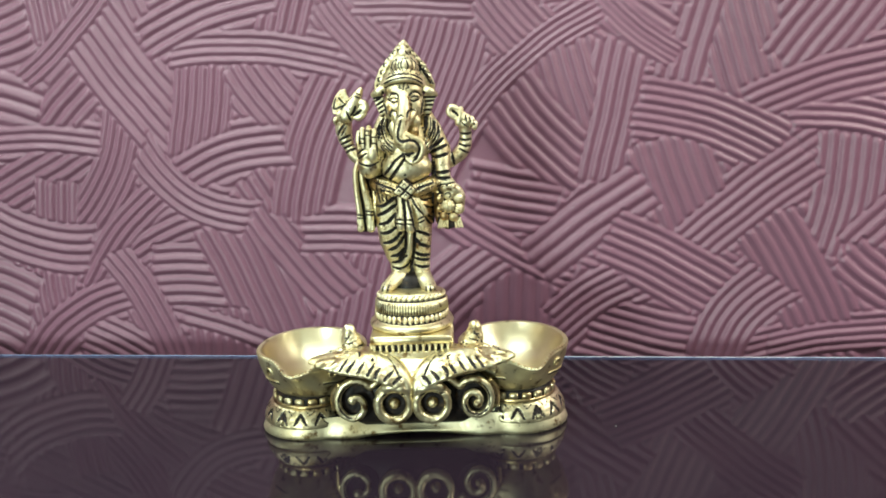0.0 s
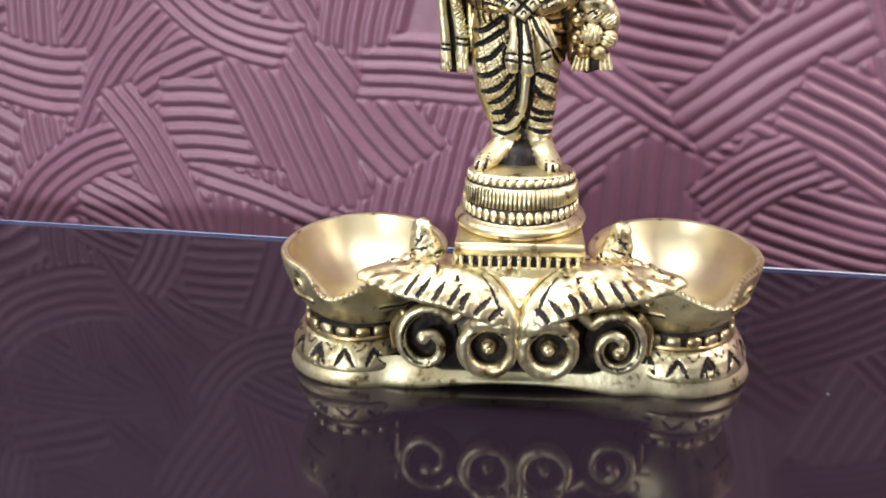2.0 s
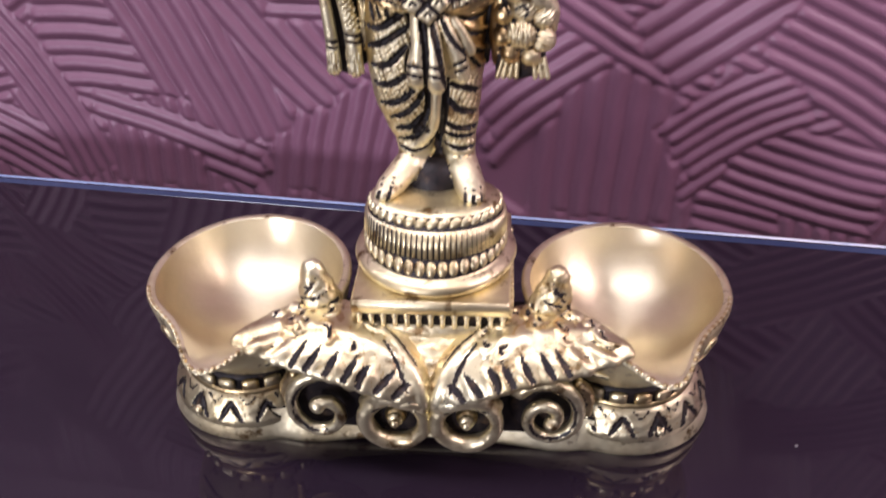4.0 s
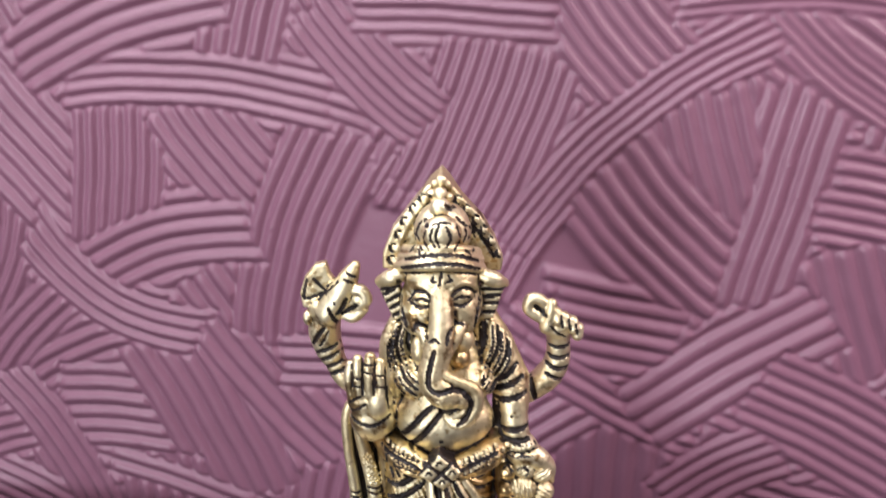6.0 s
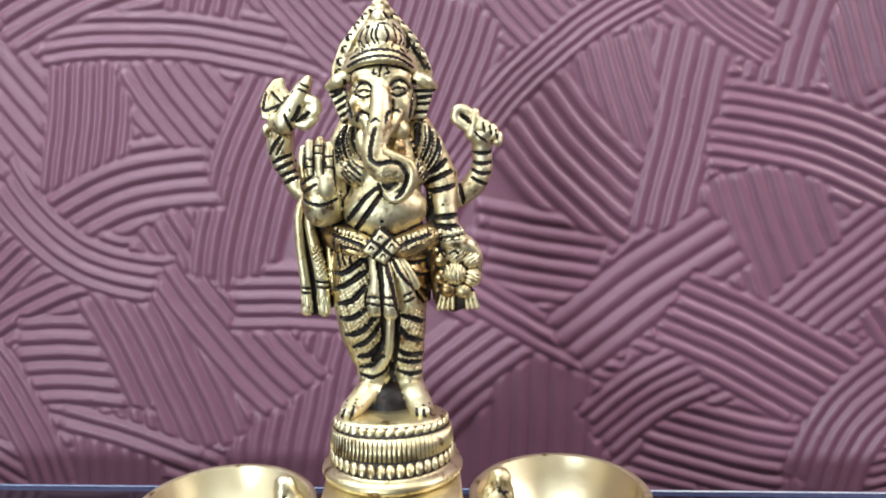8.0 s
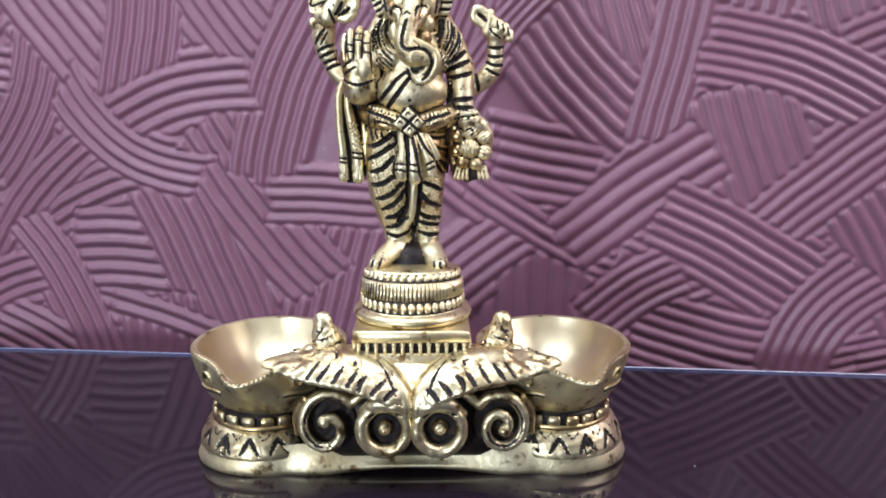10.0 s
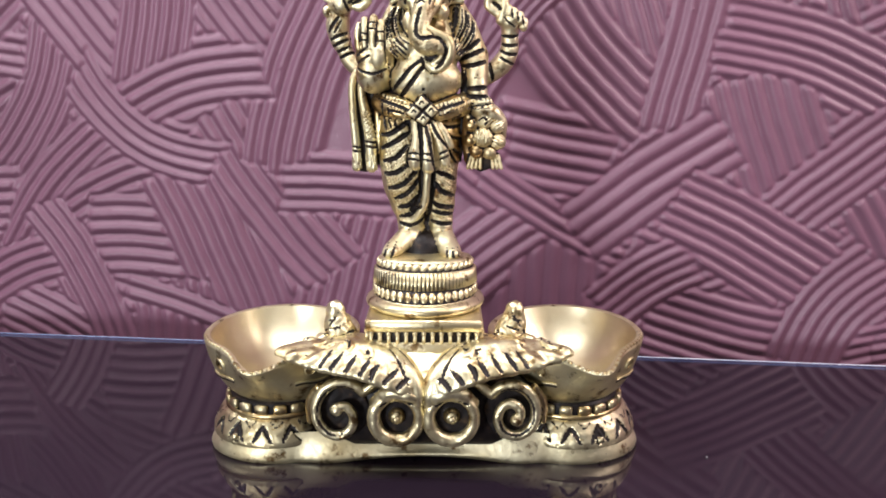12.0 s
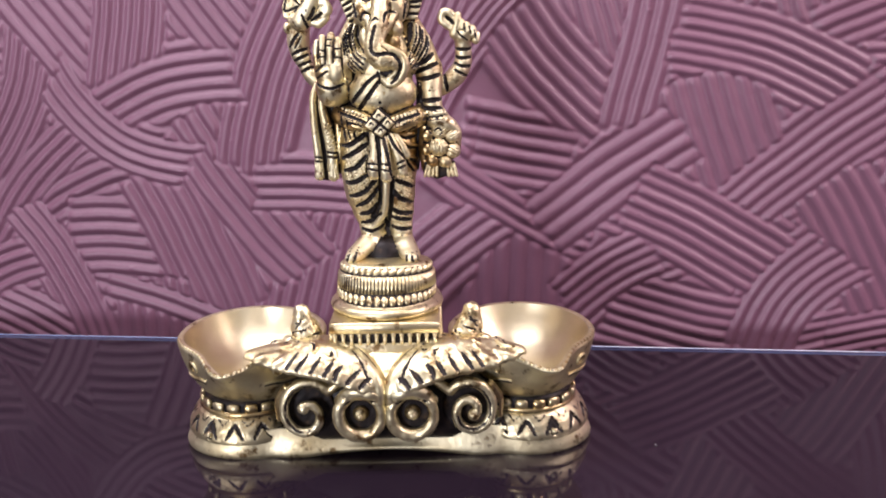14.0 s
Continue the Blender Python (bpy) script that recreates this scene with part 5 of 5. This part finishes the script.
    for a in ([(-18.5, 123.4), (-18.8, 118.2)], [(-16.5, 124.1), (-16.8, 116.6)], [(-14.1, 123.7), (-14.5, 116.7)], [(-19.7, 114.4), (-17.4, 116.3)], [(-19.5, 112.5), (-16.1, 114.6)], [(-12.0, 122.2), (-12.0, 116.1), (-11.8, 112.5)]):
        s.line(a, 0.27)
    for a in ([(-18.6, 120.5), (-17.1, 120.3)], [(-18.6, 118.7), (-17.1, 118.5)], [(-16.2, 121.6), (-14.6, 121.5)], [(-14.0, 120.8), (-12.3, 120.7)], [(-14.2, 118.4), (-12.5, 118.4)], [(-16.1, 123.3), (-14.5, 123.3)]):
        s.line(a, 0.2)
    s.tube([(-11.2, 1, 110.6), (-11.3, 0.4, 115.5), (-11.5, 1, 119.0)], [1.25, 1.62, 1.12], k=0.3)
    s.stain([(-20.9, 119.0), (-18.0, 119.6), (-17.2, 108.2), (-20.8, 107.0)], 3, 0.85)
    # rear arm with the axe
    s.tube([(-18.4, 8, 108.6), (-22.7, 8, 112.2), (-24.7, 8.4, 115.7), (-26.2, 8.8, 119.5), (-26.7, 8.8, 123.2), (-26.0, 8.6, 127.0)], [2.50, 2.50, 2.38, 3.12, 3.50, 3.12], k=0.4)
    s.ball((-26.0, 7.6, 128.6), (3.50, 3.0, 3.00), k=0.5)
    s.tube([(-25.0, 6.2, 128.4), (-22.4, 5.8, 132.6), (-20.5, 6, 135.8), (-18.8, 6.4, 138.7)], [3.00, 2.62, 2.12, 1.12], k=0.25)
    s.slab([(-24.9, 139.4), (-27.2, 139.0), (-29.5, 136.3), (-30.8, 132.8), (-30.5, 129.6), (-27.4, 128.4), (-23.4, 131.4), (-22.8, 134.6), (-24.3, 136.8)], 6.2, 8.6, 0, 0.2)
    s.tube([(-20.9, 5.6, 133.3), (-18.0, 5.2, 133.7), (-16.8, 5, 131.7), (-18.3, 5.2, 130.0)], [1.12, 1.38, 1.38, 1.12], k=0.15)
    s.ball((-20.4, 6.8, 130.2), (2.75, 2.2, 2.50), 0, k=0.3)
    s.ball((-18.3, 5.8, 131.5), (2.00, 1.9, 2.25), k=0.3)
    s.tube([(-17.5, 5.4, 129.4), (-19.6, 5.2, 127.7), (-21.6, 5.4, 128.1)], [1.12, 1.25, 1.00], k=0.15)
    s.ball((-29.7, 7.4, 126.7), (1.12, 1.6, 1.75), k=0.2)
    s.line([(-22.8, 129.1), (-21.6, 130.5), (-20.8, 132.3)], 0.6, 0.1)
    s.line([(-21.8, 128.8), (-20.2, 129.7), (-18.6, 130.9)], 0.45, 0.1)
    s.line([(-24.5, 130.4), (-23.6, 128.1), (-22.9, 126.5)], 0.35)
    s.line([(-26.4, 131.9), (-24.0, 134.4), (-22.1, 136.1)], 0.3)
    s.line([(-23.2, 131.6), (-23.1, 131.5)], 0.3)
    for a in ([(-20.5, 137.8), (-18.6, 136.7)], [(-20.9, 136.5), (-19.1, 135.6)], [(-29.1, 135.8), (-29.9, 132.8), (-29.5, 131.5), (-25.8, 132.9)], [(-27.6, 136.0), (-26.4, 134.4), (-24.9, 132.9)]):
        s.line(a, 0.24)
    for a in ([(-28.5, 118.8), (-25.8, 120.0), (-23.0, 120.9)], [(-28.0, 116.9), (-25.4, 118.1), (-22.8, 119.1)], [(-27.2, 115.1), (-24.8, 116.1), (-22.4, 117.0)], [(-26.5, 113.3), (-24.1, 114.5), (-21.8, 115.2)], [(-28.9, 121.1), (-27.7, 123.1), (-26.0, 125.1)]):
        s.line(a, 0.42, 0.15)
    s.line([(-27.3, 120.8), (-26.2, 122.5), (-25.3, 124.3)], 0.22)
    # rear arm with the noose
    s.tube([(13.4, 7.5, 107.1), (17.7, 8, 109.2), (21.2, 8.4, 112.0), (23.1, 8.8, 115.3), (23.4, 8.8, 118.9), (23.3, 8.4, 121.8)], [2.50, 2.75, 3.00, 2.75, 2.50, 2.62], k=0.4)
    s.ball((23.2, 7.6, 124.0), (3.38, 2.8, 2.75), k=0.5)
    s.ball((24.2, 7, 125.0), (3.00, 2.4, 2.00), k=0.4)
    s.tube([(20.8, 6.6, 124.4), (21.4, 6.2, 127.4), (21.7, 6.4, 129.7)], [1.75, 1.38, 1.12], k=0.25)
    for a, b in (((22.7, 6.2, 127.6), (23.1, 5.6, 126.1)), ((24.3, 6.2, 126.7), (24.6, 5.6, 125.2)), ((26.0, 6.4, 125.7), (26.2, 5.8, 124.2)), ((27.3, 6.8, 123.9), (27.1, 6.4, 122.4))):
        s.tube([a, b], [1.25, 1.25], k=0.12)
    for a in ([(23.5, 127.3), (23.9, 125.0)], [(25.1, 126.5), (25.5, 124.2)], [(26.7, 125.2), (27.0, 123.1)]):
        s.line(a, 0.26)
    s.tube([(20.8, 6.8, 127.9), (19.5, 6.8, 130.3), (17.4, 6.8, 130.6), (16.8, 6.8, 128.6), (18.1, 6.8, 127.2), (20.6, 6.8, 125.6)], [1.12, 1.25, 1.25, 1.25, 1.25, 1.25], k=0.15)
    s.ball((18.9, 7.4, 128.7), (1.75, 1.2, 1.50), 1, 0.1)
    s.line([(18.1, 129.3), (19.4, 128.5), (20.4, 127.4)], 0.5)
    s.line([(21.4, 125.1), (22.6, 123.8), (24.7, 122.4)], 0.2)
    for a in ([(19.7, 120.5), (22.8, 119.7), (26.2, 120.1)], [(20.2, 117.9), (23.0, 117.1), (25.9, 117.5)], [(20.4, 115.9), (22.7, 114.8), (25.5, 114.7)], [(20.6, 113.8), (22.4, 112.7), (24.4, 111.8)]):
        s.line(a, 0.42, 0.15)
    s.line([(17.4, 112.3), (17.9, 110.0), (18.4, 107.6)], 0.5)
    # crown plate with its border of drilled beads
    s.slab([(-13.1, 138.1), (-12.9, 141.5), (-10.7, 146.7), (-7.2, 151.2), (-3.5, 155.5), (-0.4, 157.4), (1.5, 155.9), (4.2, 152.6), (7.8, 148.4), (10.2, 144.0), (11.7, 139.6), (11.2, 137.3)], 5.6, 9.6, 0, 0.3, 0.5)
    s.slab([(-11.2, 138.1), (-10.9, 141.5), (-9.0, 146.7), (-6.2, 151.2), (-2.9, 156.0), (-0.4, 158.2), (1.1, 156.4), (3.4, 152.6), (6.4, 148.4), (8.6, 144.0), (9.9, 139.6), (9.6, 137.3)], 9.0, 13.6, 0, 1.0, 1.6)
    for a in ((-11.0, 140.1), (-10.6, 142.7), (-9.3, 145.5), (-8.0, 148.3), (-6.2, 151.0), (-4.3, 153.1), (2.9, 152.7), (4.6, 150.7), (6.4, 148.4), (8.0, 146.2), (9.4, 143.9), (11.0, 141.3)):
        s.ball((a[0] - 0.06 * a[0], 5.7, a[1] - 0.4), (1.0, 0.5, 1.0), 0, 0.2)
        s.line([(a[0] - 0.7, a[1] + 0.5), (a[0] - 0.7, a[1] - 0.4), (a[0] + 0.1, a[1] - 0.9)], 0.3)
        s.line([(a[0] - 0.2, a[1] + 0.9), (a[0] + 0.7, a[1] + 0.5)], 0.22)
    # head
    s.ball((-0.9, 1.2, 133.1), (8.25, 6.6, 8.25), k=0.8)
    s.ball((-0.6, -0.6, 138.6), (7.00, 4.4, 4.25), k=1.4)
    s.ball((-5.8, -1.6, 131.3), (3.38, 3.2, 4.50), k=1.2)
    s.ball((3.5, -1.6, 131.2), (3.00, 3.2, 4.50), k=1.2)
    s.ball((-4.5, -3.0, 135.6), (2.3, 1.5, 1.4), k=0.6)
    s.ball((3.2, -3.0, 135.9), (2.3, 1.5, 1.4), k=0.6)
    s.ridge([(-7.7, 135.7), (-5.7, 138.0), (-3.6, 138.0), (-2.0, 136.0)], 0.42, 0.2)
    s.ridge([(0.7, 136.4), (2.4, 138.5), (4.6, 138.4), (6.4, 136.2)], 0.42, 0.2)
    # the three-curled cap, the lotus bud and its curls
    s.ball((-0.4, 3, 146.9), (5.75, 5.0, 6.25), k=0.8)
    s.tube([(-9.0, 1, 140.6), (-5.2, -3.2, 142.3), (-0.5, -4.6, 142.8), (4.0, -3.2, 142.0), (7.0, 1, 139.9)], [1.25, 1.25, 1.25, 1.25, 1.25], k=0.3)
    s.tube([(-8.4, 1.4, 142.3), (-4.9, -2.6, 143.7), (-0.5, -4, 144.2), (3.8, -2.6, 143.5), (6.8, 1.4, 141.6)], [1.12, 1.12, 1.12, 1.12, 1.12], k=0.3)
    s.tube([(-7.9, 1.8, 143.7), (-4.4, -2, 145.1), (-0.5, -3.4, 145.7), (3.6, -2, 144.9), (6.4, 1.8, 143.0)], [1.00, 1.00, 1.00, 1.00, 1.00], k=0.3)
    s.grain([(-9.5, 138.8), (-5.1, 142.0), (-0.3, 142.6), (4.5, 141.7), (7.7, 138.3), (6.8, 140.7), (-0.2, 143.5), (-8.5, 140.9)], 10, 0.66, 0.12)
    for a in ([(-9.3, 139.1), (-5.1, 140.8), (-0.6, 141.5), (3.9, 140.8), (7.0, 138.8)], [(-8.4, 141.2), (-4.8, 142.7), (-0.5, 143.4), (3.8, 142.6), (6.8, 140.7)], [(-7.7, 142.8), (-4.5, 144.3), (-0.4, 144.9), (3.8, 144.1), (6.6, 142.1)]):
        s.line(a, 0.26)
    s.ball((-0.4, -1.6, 148.1), (3.75, 2.6, 3.50), k=0.4)
    for a in ([(-1.9, 149.8), (-2.5, 148.0), (-1.6, 146.1)], [(-0.8, 150.2), (-1.4, 148.2), (-0.7, 146.1)], [(0.7, 150.0), (1.4, 147.9), (0.6, 146.0)], [(-4.2, 150.1), (-5.4, 147.6), (-4.0, 145.2)], [(-3.3, 149.2), (-3.9, 147.3), (-2.8, 145.7)],
              [(2.6, 149.9), (3.2, 147.3), (2.0, 145.3)], [(-1.8, 150.5), (-0.2, 150.8), (1.7, 150.4)], [(-6.6, 144.4), (-5.6, 146.2), (-6.0, 147.6)], [(4.1, 145.0), (5.3, 144.0), (6.0, 144.9)], [(3.7, 145.9), (4.4, 147.3), (4.0, 148.5)],
              [(4.6, 146.4), (5.8, 145.6), (5.6, 146.8)], [(-4.9, 145.3), (-4.3, 144.3), (-3.5, 145.0)]):
        s.line(a, 0.2)
    s.line([(2.6, 150.7), (6.0, 146.9), (9.8, 140.6)], 0.3)
    s.ridge([(-3.9, 152.4), (-7.1, 148.3), (-9.3, 143.9)], 0.5)
    s.ball((-0.6, 1, 152.6), (2.00, 2.0, 2.00), k=0.4)
    for a, w in (((-0.6, 3.4, 154.7), 11), ((-2.5, 4, 154.5), 8), ((1.0, 4, 153.7), 8), ((-0.4, 5.6, 156.7), 10), ((-1.7, 5.6, 156.1), 7), ((0.8, 5.6, 155.8), 7)):
        s.ball(a, w / 7.9, 0, 0.2)
    s.line([(-2.7, 154.2), (-2.4, 153.1)], 0.5)
    s.line([(0.6, 153.4), (1.5, 152.2), (2.3, 152.5)], 0.5)
    s.line([(-3.5, 150.5), (-2.8, 149.8)], 0.5)
    # eyes, brow mark and the sides of the nose
    for a in ([(-7.1, 135.0), (-5.5, 137.1), (-3.4, 137.0), (-2.3, 135.1)], [(-6.8, 134.8), (-4.7, 133.9), (-2.4, 134.7)], [(0.7, 135.5), (2.4, 137.4), (4.5, 137.5), (6.0, 135.8)], [(0.9, 135.2), (3.2, 134.1), (5.9, 135.3)]):
        s.line(a, 0.28)
    for a in ([(-6.0, 135.3), (-4.5, 135.7), (-3.0, 135.2)], [(1.7, 135.6), (3.4, 136.0), (5.1, 135.7)],
              [(-2.0, 140.3), (-2.4, 139.5), (-1.4, 139.2)], [(-0.6, 140.9), (-0.8, 139.1), (-1.0, 137.4)], [(0.8, 140.4), (1.4, 139.5), (0.1, 139.1)], [(-2.6, 133.0), (-2.5, 130.8), (-3.9, 129.7)], [(0.9, 134.3), (1.1, 132.4), (1.9, 131.2)]):
        s.line(a, 0.22)
    s.stain([(-8.8, 138.8), (-5.2, 139.2), (-2.8, 133.9), (-3.2, 129.8), (-7.8, 129.3), (-9.0, 134.1)], 3, 0.6)
    # trunk, tusks, cheeks and mouth
    s.tube([(-0.7, -3.6, 136.7), (-0.7, -5.4, 132.7), (-1.0, -6.8, 128.5), (-2.0, -7.8, 124.5), (-2.6, -8.4, 120.8), (-0.7, -8.8, 117.9), (2.6, -8.8, 117.0), (4.2, -8.6, 115.1)], [2.12, 2.38, 2.62, 2.75, 3.00, 3.38, 2.62, 1.25], k=0.4)
    s.ball((3.3, -2.6, 126.2), (2.38, 2.6, 2.75), k=0.4)
    s.ball((2.5, -3, 122.3), (2.25, 2.6, 2.25), 3, k=0.4)
    s.ball((-5.5, -2.4, 123.6), (1.75, 2.6, 3.25), k=0.4)
    s.tube([(3.0, -4.6, 129.9), (1.8, -6, 127.9), (0.6, -7, 125.3)], [1.25, 1.38, 1.00], k=0.15)
    s.tube([(-5.7, -4.4, 129.7), (-4.2, -5.6, 128.5), (-4.1, -6, 125.7)], [1.12, 1.12, 0.75], k=0.15)
    s.tube([(0.3, -8, 125.9), (-0.7, -9.2, 122.2), (1.8, -9.6, 120.6), (5.3, -9.4, 118.7), (6.1, -9.4, 115.6), (4.6, -9.2, 112.3), (1.9, -9, 110.7), (0.0, -8.6, 111.8)], [1.12, 1.12, 1.12, 1.25, 1.25, 1.38, 1.38, 1.00], k=0.15)
    s.ball((1.5, -8, 113.9), (2.75, 1.6, 1.50), 1, 0.1)
    s.tube([(1.0, -9, 112.1), (3.0, -9.6, 113.5), (4.0, -9.6, 114.9)], [0.75, 0.75, 0.50], k=0.1)
    s.grain([(-5.4, 123.8), (-2.5, 123.7), (-3.2, 120.1), (-0.1, 117.6), (3.6, 118.7), (4.0, 116.2), (-0.2, 114.3), (-4.8, 116.5)], 115, 0.66, 0.12)
    s.line([(-2.1, 127.0), (-3.0, 123.8), (-3.4, 120.5), (-1.7, 119.0), (1.4, 119.4), (3.8, 118.1), (4.8, 115.6), (3.6, 112.4), (2.1, 111.0)], 0.45)
    s.line([(-3.0, 128.4), (-2.0, 129.1), (-1.1, 128.4)], 0.3)
    s.line([(0.3, 128.3), (0.9, 130.2), (2.6, 130.9), (3.8, 130.4)], 0.4)
    s.line([(-6.6, 128.6), (-5.8, 130.4), (-4.2, 130.2), (-3.3, 128.7)], 0.4)
    s.line([(-2.0, 113.9), (-1.1, 111.6), (0.6, 109.8), (2.8, 109.5)], 0.4)
    # ears: a rolled upper edge over ribbed fans
    s.slab([(-13.8, 136.3), (-9.3, 136.9), (-8.4, 129.5), (-10.8, 128.3)], 1.2, 4.6, 0, 0.3)
    s.slab([(11.8, 135.6), (7.1, 136.4), (6.1, 128.5), (9.6, 128.7)], 1.2, 4.6, 0, 0.3)
    s.tube([(-8.3, 1, 138.9), (-10.8, 0.8, 138.2), (-13.3, 2.4, 136.8)], [1.50, 1.75, 1.12], k=0.4)
    s.tube([(6.9, 1, 138.4), (9.4, 0.8, 137.6), (11.6, 2.4, 136.1)], [1.50, 1.75, 1.12], k=0.4)
    for a in ([(-13.4, 135.4), (-9.2, 136.2)], [(-13.2, 133.9), (-9.9, 135.8)], [(-12.5, 132.4), (-9.0, 134.5)], [(-11.9, 130.9), (-8.8, 132.8)], [(-11.2, 129.4), (-8.4, 131.1)],
              [(7.1, 135.2), (11.8, 135.3)], [(7.0, 133.6), (11.5, 133.9)], [(7.0, 132.1), (10.9, 132.2)], [(6.7, 130.3), (10.3, 130.2)]):
        s.line(a, 0.42, 0.2)
    s.line([(-9.3, 138.1), (-8.8, 134.1), (-7.8, 129.3)], 0.5)
    s.line([(7.2, 137.4), (6.5, 133.0), (5.7, 128.9)], 0.5)
    s.crumple(0.035, 1.9)
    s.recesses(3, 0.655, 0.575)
    return s


part("statue", statue(), METALS, lamp, "antiqued brass standing idol with an elephant head and blackened folds")

# specks of dust on the glass
for x_, y_ in ((-0.078, -0.145), (0.010, -0.150), (0.060, -0.095), (0.080, 0.004)):
    d_ = Shape()
    d_.ball((x_ * 1000, y_ * 1000, 0.25), (0.36, 0.3, 0.25), 0, 5, 7)
    tagged(new("dust_speck", d_.mesh("dust_speck", [DUST])), "pale speck of dust on the black glass", "dust", "specks of dust")

# housings of the added, unseen lights over the table
for lx_, ly_, _, _ in ADDED_TUBES:
    f_ = Shape(1.0)
    f_.block((lx_ - 0.32, ly_ - 0.06, 0.435), (lx_ + 0.32, ly_ + 0.06, 0.48), 0, 0.01)
    for dx_ in (-0.25, 0.25):
        f_.tube([(lx_ + dx_, ly_, 0.47), (lx_ + dx_, ly_, 1.62)], [0.003, 0.003], 8, 1, 0)
    tagged(new("added_lamp_housing", f_.mesh("added_lamp_housing", [PLASTER], False)), "white housing of an added, unseen tube light", "lamp", "tube lights over the table")
